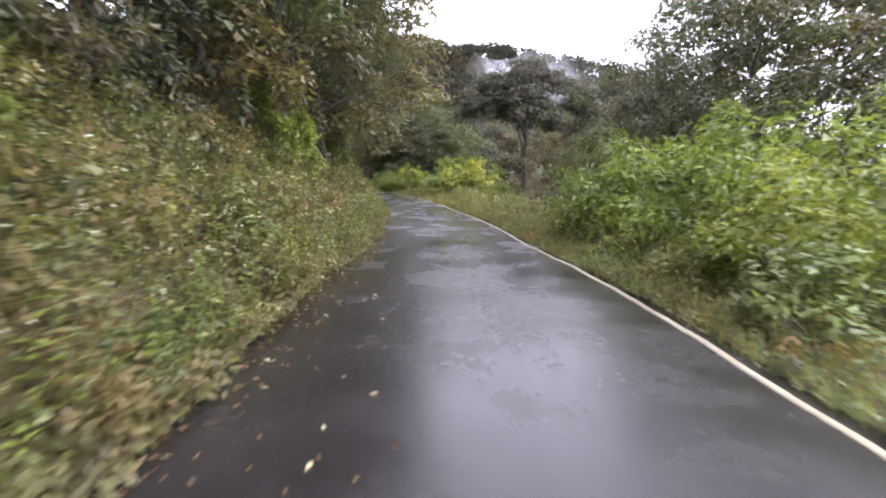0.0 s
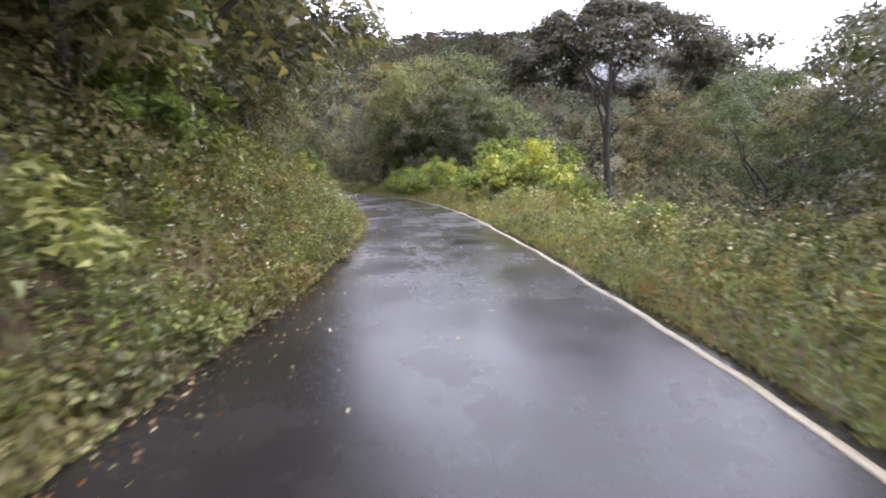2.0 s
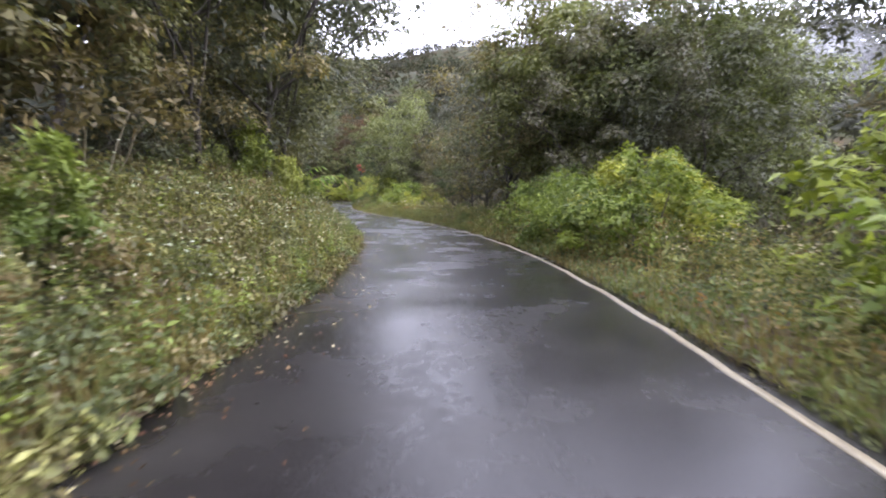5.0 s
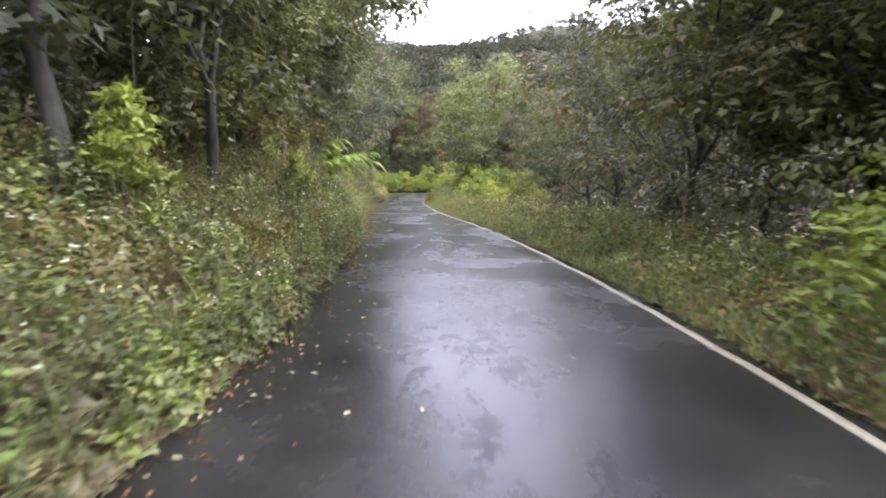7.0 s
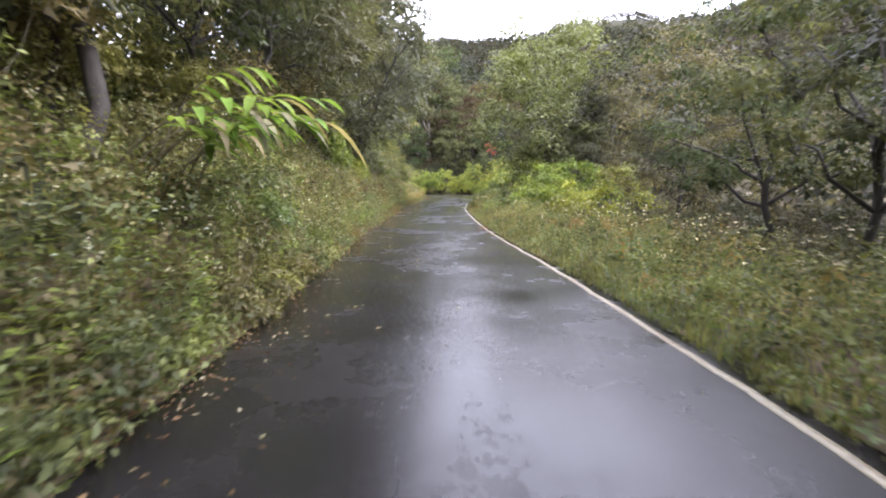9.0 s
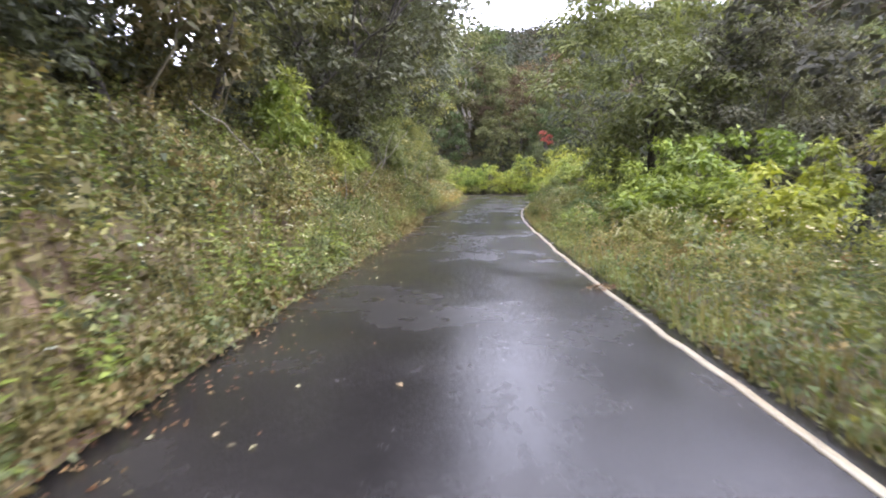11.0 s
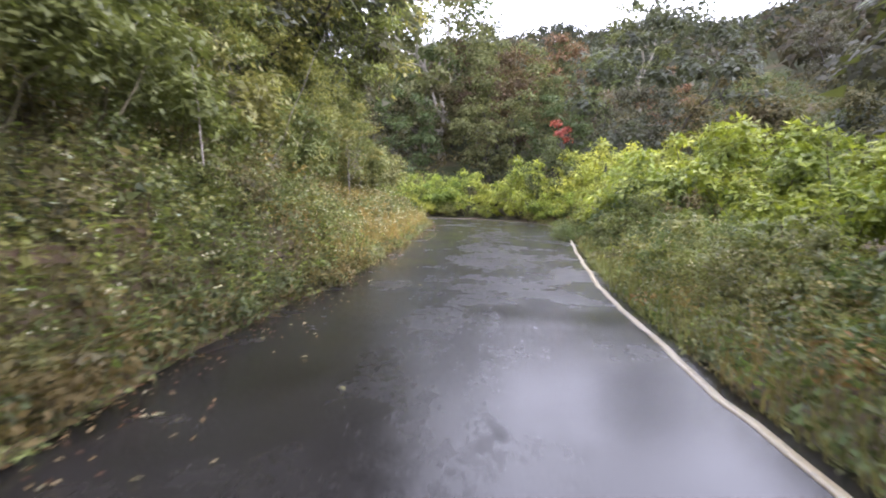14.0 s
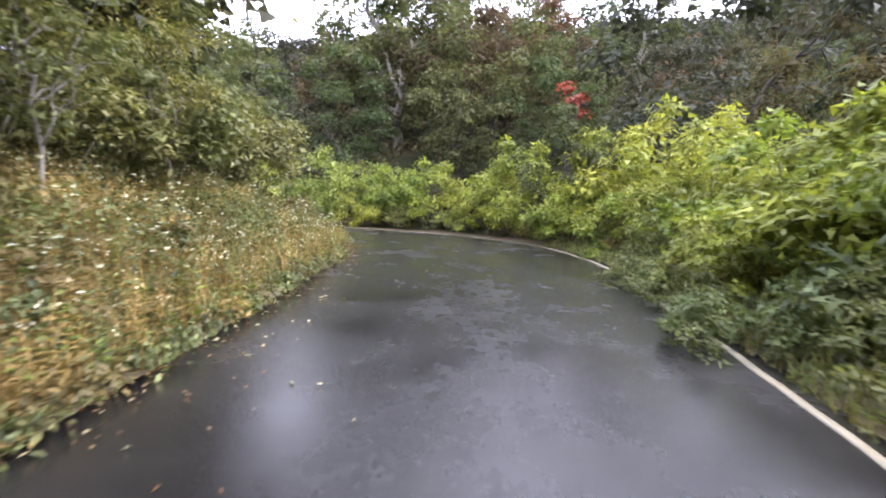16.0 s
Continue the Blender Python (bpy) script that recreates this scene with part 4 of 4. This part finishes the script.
def thicket(seed, n, s_range, lat_of, low, high, r_lo, r_hi, leaves, leaf, dry_share, kinds):
    """A close cover of small leafy mounds over sloping ground. kinds: name, material, share, label; dry ones gather in patches."""
    rng = np.random.RandomState(seed)
    s = rng.uniform(*s_range, n)
    lat = lat_of(s, rng)
    x, y, rz = on_road(s, lat)
    swell = 0.5 + 0.5 * np.clip(lumps(x, y, 1.9, seed + 1), -1, 1)
    near_edge = np.clip(np.minimum(np.abs(lat - left_edge(s)), np.abs(lat - paint_lat(s))) / 0.8, 0.3, 1)
    z = np.maximum(ground_height(x, y), rz) + (low + (high - low) * swell * rng.uniform(0.4, 1, n) + np.minimum(rng.exponential(0.12, n), 0.6)) * near_edge * np.where(lat < 0, 1 - 0.5 * bank_low(s), 1)
    r = rng.uniform(r_lo, r_hi, n) * np.clip(near_edge, 0.55, 1)
    d = rng.normal(size=(n, leaves, 3))
    d[..., 2] = np.where(d[..., 2] < -0.5, -d[..., 2], d[..., 2])
    d = unit(d)
    base = np.stack([x, y, z], 1)[:, None] + d * (r[:, None] * rng.uniform(0.5, 1.05, (n, leaves)))[..., None] * [1, 1, 0.85]
    face = unit(d * 0.75 + [0, 0, 0.5] + rng.normal(size=(n, leaves, 3)) * 0.42)
    way = np.cross(face, rng.normal(size=face.shape)) + d * 0.5 - [0, 0, 0.25]
    ln = leaf * rng.uniform(0.55, 1.35, (n, leaves))
    tone = lumps(x, y, 3.2, seed + 2) + rng.normal(size=n) * 0.35
    dry = (0.5 - 0.5 * np.clip(tone, -1, 1)) < dry_share(s)
    names = [k[0] for k in kinds]
    shares = np.array([k[2] for k in kinds[:-1]], float)
    pick = np.searchsorted(np.cumsum(shares / shares.sum()), np.clip(0.5 + 0.4 * lumps(x, y, 2.0, seed + 3) + rng.normal(size=n) * 0.14, 0, 0.999))
    pick = np.where(dry, len(kinds) - 1, pick)
    for k, (name, mat, _, label) in enumerate(kinds):
        on = pick == k
        v, f = leaf_mesh(base[on].reshape(-1, 3), way[on].reshape(-1, 3), ln[on].ravel(), ln[on].ravel() * 0.5, rng, face=face[on].reshape(-1, 3))
        c, cr = np.repeat(np.stack([x, y, z], 1)[on], 3, 0), np.repeat(r[on], 3)
        cd, cf = unit(rng.normal(size=c.shape)), unit(rng.normal(size=c.shape))
        core = chip_mesh(c - cd * cr[:, None] * 0.3, np.cross(cf, cd), cr * 0.38, rng, cf)
        tagged(new(name, mesh_of(name, *joined([(v, f), core]), mat)), label, "plants", kind="stuff")


def undergrowth(name, seed, n, s_range, lat_of, size, lift, mat, label):
    """A close mat of low leaves that hides the soil."""
    rng = np.random.RandomState(seed)
    s = rng.uniform(*s_range, n)
    lat = lat_of(s, rng)
    x, y, rz = on_road(s, lat)
    near_edge = np.clip(np.minimum(np.abs(lat - left_edge(s)), np.abs(lat - paint_lat(s))) / 0.6, 0.15, 1)
    z = np.maximum(ground_height(x, y), rz) + 0.02 + rng.uniform(0, 1, n) * lift * near_edge
    up = np.stack([0 * x, 0 * x, 1 + 0 * x], 1)
    face = unit(up + rng.normal(size=(n, 3)) * 0.55)
    v, f = chip_mesh(np.stack([x, y, z], 1), np.cross(face, rng.normal(size=(n, 3))), size * rng.uniform(0.6, 1.3, n), rng, face)
    tagged(new(name, mesh_of(name, v, f, mat)), label, "plants", kind="stuff")


undergrowth("edge_creepers", 58, 26000, (-1, 112), left_bank(-0.14, 0.55, 1.3), 0.05, 0.1, M_HERB, "small creeping herbs along the foot of the bank")
undergrowth("verge_creepers", 59, 24000, (-1, 112), right_verge(0.12, 0.7, 1.2), 0.045, 0.09, M_GRASS, "small creeping herbs along the road edge")
thicket(46, 1000, (95, 111), left_bank(-0.1, 3.4, 1.1), 0.1, 1.0, 0.2, 0.36, 28, 0.075, lambda s: 0.32 + 0 * s,
        [("golden_bank_weeds", M_YELLOW, 3, "yellow-green weeds on the bank inside the bend"), ("golden_bank_scrub", M_LEMON, 1, "lemon green scrub on the bank inside the bend"),
         ("straw_bank_weeds", M_STRAW, 0, "golden dry weeds on the bank inside the bend")])
undergrowth("bank_undergrowth", 48, 80000, (-2, 114), left_bank(0.0, 4.6, 1.25), 0.12, 0.25, M_OLIVE, "low olive green undergrowth matting the bank")
undergrowth("verge_undergrowth", 49, 84000, (-2, 112), right_verge(0.2, 4.4, 1.3), 0.075, 0.16, M_HERB, "low green undergrowth matting the downhill verge")
thicket(41, 9200, (-2, 114), left_bank(-0.14, 3.6, 1.55), 0.1, 1.1, 0.2, 0.4, 23, 0.074, lambda s: np.interp(s, DRY_S, DRY) * 0.9,
        [("bank_herbs", M_HERB, 2, "fresh green herbs covering the roadside bank"), ("bank_weeds", M_WEED, 4, "thick pale green weeds covering the roadside bank"),
         ("yellow_bank_weeds", M_LEMON, 1, "yellow-green weeds covering the roadside bank"),
         ("bank_scrub", M_OLIVE, 3, "olive green scrub covering the roadside bank"), ("dry_bank_weeds", M_DRY, 0, "dry reddish-brown weeds in patches on the bank")])
thicket(45, 3600, (-1, 112), right_verge(0.2, 4.6, 1.1), -0.05, 0.55, 0.14, 0.3, 22, 0.072, lambda s: 0.04 + 0 * s,
        [("verge_herbs", M_HERB, 3, "fresh green herbs on the downhill verge"), ("verge_weeds", M_WEED, 2, "pale green weeds on the downhill verge"),
         ("yellow_verge_weeds", M_YELLOW, 2, "yellow-green weeds on the downhill verge"),
         ("dry_verge_weeds", M_DRY, 0, "dry brown weeds on the downhill verge")])
weeds("valley_weeds", 44, 1600, (-2, 114), right_verge(4.0, 16.0), 9, 0.24, M_DARK, 1.1, "dark green undergrowth below the road")


def hill_scrub():
    rng = np.random.RandomState(47)
    n, m = 3700, 13
    a, q = rng.uniform(-54, 52, n), rng.uniform(0, 1, n) ** 1.6 * 50 - 1
    x, y = -50 + a, 103 + 0.4 * a + q
    keep = np.abs(road_place(x, y)[1]) > 4.5
    x, y = x[keep], y[keep]
    n = len(x)
    z = ground_height(x, y)
    d = unit(np.abs(rng.normal(size=(n, m, 3))) * [1, 1, 1] * np.where(rng.uniform(size=(n, m, 3)) < 0.5, -1, 1) * [1, 1, 0] + np.abs(rng.normal(size=(n, m, 1))) * [0, 0, 1])
    base = np.stack([x, y, z + 0.1], 1)[:, None] + d * rng.uniform(0.5, 1.3, (n, 1, 1))
    face = unit(d + [0, 0, 0.4] + rng.normal(size=(n, m, 3)) * 0.3).reshape(-1, 3)
    v, f = chip_mesh(base.reshape(-1, 3), np.cross(face, rng.normal(size=face.shape)), rng.uniform(0.22, 0.42, n * m), rng, face)
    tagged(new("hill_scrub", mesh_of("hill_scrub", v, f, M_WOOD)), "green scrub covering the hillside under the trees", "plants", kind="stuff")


hill_scrub()


def grass(name, seed, n, s_range, lat_of, height, label, mat=M_GRASS):
    rng = np.random.RandomState(seed)
    s = rng.uniform(*s_range, n)
    lat = lat_of(s, rng)
    x, y, _ = on_road(s, lat)
    z = ground_height(x, y) - 0.01
    h = height * rng.uniform(0.4, 1.3, n)
    a = rng.uniform(0, 6.28, n)
    lean_ = rng.uniform(0.1, 0.6, n) * h
    w = 0.004 + 0.004 * rng.uniform(0, 1, n)
    b = np.stack([x, y, z], 1)
    side = np.stack([-np.sin(a), np.cos(a), 0 * a], 1) * w[:, None]
    tip = b + np.stack([np.cos(a) * lean_, np.sin(a) * lean_, h], 1)
    midp = b + np.stack([np.cos(a) * lean_ * 0.3, np.sin(a) * lean_ * 0.3, h * 0.6], 1)
    v = np.stack([b - side, b + side, midp + side * 0.8, tip, midp - side * 0.8], 1).reshape(-1, 3)
    i = np.arange(n)[:, None] * 5
    f = np.concatenate([i + [0, 1, 2], i + [0, 2, 4], i + [4, 2, 3]], 1).reshape(-1, 3)
    ob = new(name, mesh_of(name, v, f, mat))
    return tagged(ob, label, "grass", kind="stuff")


grass("verge_grass", 51, 48000, (-1, 112), right_verge(0.14, 3.4, 1.5), 0.27, "yellow-green grass along the road edge")
grass("bank_grass", 52, 15000, (-1, 114), left_bank(-0.06, 1.0, 1.5), 0.2, "green and straw grass at the foot of the bank")


grass("tall_bank_grass", 53, 9000, (-1, 112), left_bank(0.0, 2.8, 1.1), 0.6, "tall grass blades standing among the bank weeds")
grass("golden_bank_grass", 54, 5000, (95, 111), left_bank(-0.02, 2.8, 1.1), 0.55, "tall golden grass on the bank inside the bend", M_STRAW)
for k, (a, b, near, far) in enumerate([(33.5, 44, 0.0, 0.8), (54, 59, 0.2, 1.5), (97, 107, 0.3, 1.6)]):
    grass("dry_grass", 55 + k, 3400, (a, b), left_bank(near, far), 0.24, "straw-coloured dry grass at the foot of the bank", M_STRAW)


def flowers(name, seed, n, s_range, lat_of, lo, hi, label):
    """Small white blooms of five petals on the weeds."""
    rng = np.random.RandomState(seed)
    s = rng.uniform(*s_range, n)
    lat = lat_of(s, rng)
    x, y, _ = on_road(s, lat)
    c = np.stack([x, y, ground_height(x, y) + rng.uniform(lo, hi, n)], 1)
    a = np.arange(6) * 6.283 / 6
    d = np.stack([np.cos(a), np.sin(a), 0 * a + 0.35], 1)
    tilt = rng.normal(size=(n, 1, 3)) * 0.5
    base = np.repeat(c[:, None], 6, 1).reshape(-1, 3)
    way = (d[None] + tilt).reshape(-1, 3)
    ob = new(name, mesh_of(name, *leaf_mesh(base, way, rng.uniform(0.022, 0.044, len(base)), 0.024, rng, flat=3), M_PETAL))
    return tagged(ob, label, "flowers", kind="stuff")


def stalks(name, seed, n, s_range, lat_of, lo, hi, mat, label, leaf=0.1, pairs=7):
    """Upright herbs: a thin stem with pairs of leaves that shorten towards its tip. Returns the tips."""
    rng = np.random.RandomState(seed)
    s = rng.uniform(*s_range, n)
    lat = lat_of(s, rng)
    x, y, rz = on_road(s, lat)
    h = rng.uniform(lo, hi, n) * np.where(lat < 0, 1 - 0.3 * bank_low(s), 1)
    foot = np.stack([x, y, np.maximum(ground_height(x, y), rz) - 0.02], 1)
    tip = foot + np.stack([rng.normal(size=n) * 0.13 * h, rng.normal(size=n) * 0.13 * h, h], 1)
    t = np.tile(np.linspace(0.25, 0.98, pairs), (n, 1)).repeat(2, 1)
    a = rng.uniform(0, 6.28, (n, 1)) + np.arange(2 * pairs) * (math.pi + 0.75)
    base = foot[:, None] + (tip - foot)[:, None] * t[..., None]
    way = np.stack([np.cos(a), np.sin(a), rng.uniform(-0.35, 0.45, a.shape)], -1)
    ln = leaf * (1.25 - 0.75 * t) * rng.uniform(0.75, 1.25, a.shape)
    up = unit(np.array([0, 0, 1.0]) + rng.normal(size=way.shape) * 0.3)
    leaves = leaf_mesh(base.reshape(-1, 3), way.reshape(-1, 3), ln.ravel(), ln.ravel() * 0.45, rng, face=up.reshape(-1, 3))
    across = unit(np.stack([rng.normal(size=n), rng.normal(size=n), 0 * h], 1)) * 0.005
    stem = np.stack([foot - across, foot + across, tip], 1).reshape(-1, 3), np.arange(3 * n).reshape(-1, 3)
    tagged(new(name, mesh_of(name, *joined([leaves, stem]), mat)), label, "plants", kind="stuff")
    return tip


def flower_heads(name, seed, tips, share, heads, label):
    """Fuzzy white heads in loose clusters at the tips of stalks."""
    rng = np.random.RandomState(seed)
    tips = tips[rng.uniform(size=len(tips)) < share]
    c = np.repeat(tips, heads, 0) + rng.normal(size=(len(tips) * heads, 3)) * [0.05, 0.05, 0.025]
    d = unit(rng.normal(size=(len(c), 8, 3)) + [0, 0, 0.7]).reshape(-1, 3)
    f = unit(np.cross(d, rng.normal(size=d.shape)))
    tagged(new(name, mesh_of(name, *chip_mesh(np.repeat(c, 8, 0), d, rng.uniform(0.011, 0.02, len(d)), rng, f), M_PETAL)), label, "flowers", kind="stuff")


tall = stalks("bank_stalks", 64, 4200, (-1, 112), left_bank(-0.02, 2.8, 1.2), 0.35, 1.05, M_WEED, "upright leafy weeds standing on the roadside bank")
flower_heads("bank_flower_heads", 65, tall, 0.24, 4, "clusters of small white flower heads on the bank weeds")
deep = stalks("bank_herb_stalks", 66, 2600, (-1, 112), left_bank(0.0, 3.2, 1.2), 0.3, 0.9, M_FRESH, "fresh green upright herbs on the roadside bank", 0.13)
gold = stalks("golden_stalks", 67, 1500, (97, 111), left_bank(0.0, 2.6, 1.2), 0.35, 0.9, M_STRAW, "straw-coloured dry stalks on the bank inside the bend", 0.08)
flower_heads("bend_flower_heads", 68, gold, 0.14, 4, "white flower heads on the bank inside the bend")
side = stalks("verge_stalks", 69, 2600, (10, 100), right_verge(0.5, 3.8), 0.3, 1.0, M_GRASS, "yellow-green upright weeds on the downhill verge", 0.085)
flower_heads("verge_flower_heads", 70, side, 0.16, 5, "white flower heads above the verge weeds")
flowers("white_wildflowers", 61, 1500, (0, 114), left_bank(0.3, 2.6), 0.35, 1.0, "small white wildflowers scattered over the bank weeds")
flowers("bend_wildflowers", 63, 200, (93, 109), left_bank(0.0, 1.6), 0.3, 1.0, "white wildflowers on the bank inside the bend")
flowers("verge_wildflowers", 62, 700, (12, 78), right_verge(1.2, 4.0), 0.5, 1.05, "white flower heads on the verge weeds")


# ---- fallen leaves ----
def litter():
    rng = np.random.RandomState(71)
    n = 32000
    s = rng.uniform(-1, 114, n)
    lat = left_edge(s) + rng.normal(size=n) * 0.24 - 0.2 + np.where(rng.uniform(size=n) < 0.12, np.abs(rng.normal(size=n)) * 0.5, 0)
    x, y, rz = on_road(s, lat)
    z = np.where(lat > left_edge(s), rz + 0.02, np.maximum(ground_height(x, y), rz) + 0.03) + rng.uniform(0, 0.012, n)
    way = np.stack([rng.normal(size=n), rng.normal(size=n), rng.normal(size=n) * 0.15], 1)
    ob = new("leaf_litter", mesh_of("leaf_litter", *leaf_mesh(np.stack([x, y, z], 1), way, rng.uniform(0.025, 0.06, n), rng.uniform(0.015, 0.032, n), rng, flat=4), M_LITTER))
    tagged(ob, "brown fallen leaves heaped along the road edge", "leaves", kind="stuff")


litter()


def fallen_leaves():
    rng = np.random.RandomState(72)
    shapes = [mesh_of("fallen_leaf", *leaf_mesh(np.zeros((1, 3)), np.array([[1, 0, 0.05]]), ln, ln * w, np.random.RandomState(k), 0.2, 6), M_PALE_LEAF)
              for k, (ln, w) in enumerate([(0.065, 0.5), (0.045, 0.7), (0.08, 0.35)])]
    for k in range(280):
        s = rng.uniform(1, 108)
        lat = left_edge(s) + 0.1 + abs(rng.normal()) * 0.75
        x, y, z = (float(v) for v in on_road(s, lat))
        ob = new("fallen_leaf", shapes[rng.randint(3)])
        ob.matrix_basis = pose(x, y, z + 0.024, rng.normal() * 8, rng.normal() * 8, rng.uniform(0, 360))
        tagged(ob, "pale yellow fallen leaf lying on wet asphalt", "leaf", group="fallen leaves on the road")


fallen_leaves()


# ---- wild ginger leaning out over the road ----
def ginger():
    rng = np.random.RandomState(81)
    root = new("ginger_plant")
    tagged(root, "wild ginger with long drooping green and withered leaves", "plant")
    for k in range(9):
        reach, top = rng.uniform(1.2, 2.3), rng.uniform(0.9, 1.9)
        ang = rng.uniform(-0.7, 0.7)
        t = np.linspace(0, 1, 8)
        line = np.stack([np.cos(ang) * reach * t**1.25, np.sin(ang) * reach * t**1.25 - 0.2 * (k - 4) * (1 - 0.3 * t), top * (1.9 * t - 0.95 * t**2.2)], 1)
        part("stem", smooth(mesh_of("stem", *tube(line, np.linspace(0.018, 0.006, 8), 5), M_STEM)), root)
        for j in range(9):
            u = 0.45 + 0.55 * j / 8
            p = np.array([np.interp(u, t, line[:, c]) for c in range(3)])
            side_ = (-1) ** j
            d = np.array([math.cos(ang + side_ * 0.8), math.sin(ang + side_ * 0.8), 0.25]) + rng.normal(size=3) * 0.15
            ln, old = rng.uniform(0.45, 0.7), rng.uniform() < 0.18
            w = np.linspace(0, 1, 6)
            mid = p + d / np.linalg.norm(d) * (ln * w)[:, None] + np.array([0, 0, -1.0]) * (ln * (0.95 if old else 0.6) * w**2)[:, None]
            half = 0.058 * np.sin(np.pi * np.clip(w * 0.9 + 0.08, 0, 1))
            across = np.array([-d[1], d[0], 0.0])
            across /= np.linalg.norm(across)
            v = np.concatenate([mid - across * half[:, None], mid - np.array([0, 0, 0.012]), mid + across * half[:, None]])
            f = []
            for q in range(5):
                for c in (0, 6):
                    f += [(c + q, c + q + 1, c + q + 7), (c + q, c + q + 7, c + q + 6)]
            part("leaf", smooth(mesh_of("leaf", v, np.array(f), M_BLADE_OLD if old else M_BLADE)), root, "withered pale leaf" if old else "")
    x, y, _ = (float(v) for v in on_road(64.6, -3.75))
    z = float(ground_height(np.array([x]), np.array([y]))[0])
    root.matrix_basis = pose(x, y, z + 0.1, 0, 0, 25)


ginger()


# ---- dead sticks leaning in the growth ----
def stick(seed, length, s_, lat, z, tilt, rz):
    rng = np.random.RandomState(seed)
    root = new("dead_stick", mesh_of("dead_stick", *tube(wander((0, 0, 0), (0, 0, length), 6, 0.03, rng), np.linspace(0.014, 0.006, 6), 5), M_PALE_BARK))
    x, y, _ = (float(v) for v in on_road(s_, lat))
    root.matrix_basis = pose(x, y, float(ground_height(np.array([x]), np.array([y]))[0]) + z, tilt, 0, rz)
    tagged(root, "thin pale dead stick leaning on the bank growth", "stick", group="dead sticks")


for k, row in enumerate([(1.3, 80.6, -2.9, 0.2, 25, 60), (2.2, 84, -3.2, 0.6, 40, 150), (1.8, 87.5, -3.4, 1.2, 35, 200), (2.4, 93, -3.6, 0.9, 30, 250),
                         (2.6, 96, -4.0, 0.8, 25, 120), (1.6, 77, -3.3, 1.0, 60, 20), (2.5, 55.5, -4.6, 0.8, 15, 70), (2.8, 53, -5.0, 0.8, 10, 170),
                         (2.2, 50.8, -4.8, 0.9, 18, 300), (1.5, 102.5, 5.6, 0.9, 70, 160), (1.2, 106, 5.2, 0.9, 75, 60), (1.9, 17, -3.6, 0.7, 55, 240)]):
    stick(90 + k, *row)


# ---- a wad of wet leaves lying on the edge line ----
def leaf_clump(s_, lat):
    rng = np.random.RandomState(99)
    n = 40
    base = rng.normal(size=(n, 3)) * [0.09, 0.05, 0.012] + [0, 0, 0.02]
    ob = new("leaf_clump", mesh_of("leaf_clump", *leaf_mesh(base, rng.normal(size=(n, 3)) * [1, 1, 0.3], rng.uniform(0.05, 0.1, n), 0.035, rng, flat=3), M_LITTER))
    x, y, z = (float(v) for v in on_road(s_, lat))
    ob.matrix_basis = pose(x, y, z + 0.02, 0, 0, 50)
    tagged(ob, "wad of wet brown leaves lying on the white line", "leaves")


leaf_clump(75.3, 1.72)


# ---- low cloud on the far hill ----
def mist():
    m, n, l, b = shader("low_cloud")
    tc = n.new("ShaderNodeTexCoord")
    f = noise_node(n, l, 2.6, 5.0, 0.6, tc.outputs["Generated"])
    blob = n.new("ShaderNodeTexGradient")
    blob.gradient_type = "SPHERICAL"
    mp = n.new("ShaderNodeMapping")
    mp.inputs["Location"].default_value, mp.inputs["Scale"].default_value = (-1, 0, -1), (2, 0.0, 2)
    l.new(tc.outputs["Generated"], mp.inputs["Vector"])
    l.new(mp.outputs[0], blob.inputs[0])
    thick = mix(n, l, 1.0, ramp(n, l, f, [(0.28, grey(0)), (0.62, grey(0.62))]), ramp(n, l, blob.outputs[1], [(0.05, grey(0)), (0.85, grey(1))]), "MULTIPLY")
    b.inputs["Base Color"].default_value = (0.85, 0.86, 0.88, 1)
    b.inputs["Roughness"].default_value = 1.0
    l.new(thick, b.inputs["Alpha"])
    u, w = np.meshgrid(np.linspace(-1, 1, 25), np.linspace(-1, 1, 11))
    v = np.stack([u * 75, 18 * np.cos(u * 2.5) + 5 * np.sin(w * 3 + u * 4), w * 26 + 10 * np.sin(u * 3)], -1).reshape(-1, 3)
    i = (np.arange(10)[:, None] * 25 + np.arange(24)).ravel()
    ob = new("mist_bank", smooth(mesh_of("mist_bank", v, np.stack([i, i + 1, i + 26, i + 25], 1), m)))
    ob.matrix_basis = pose(20, 170, 32, 0, 0, 0) @ Matrix.Diagonal((0.32, 0.32, 0.42, 1))
    tagged(ob, "white mist drifting over the far hill", "mist", kind="structure")


mist()
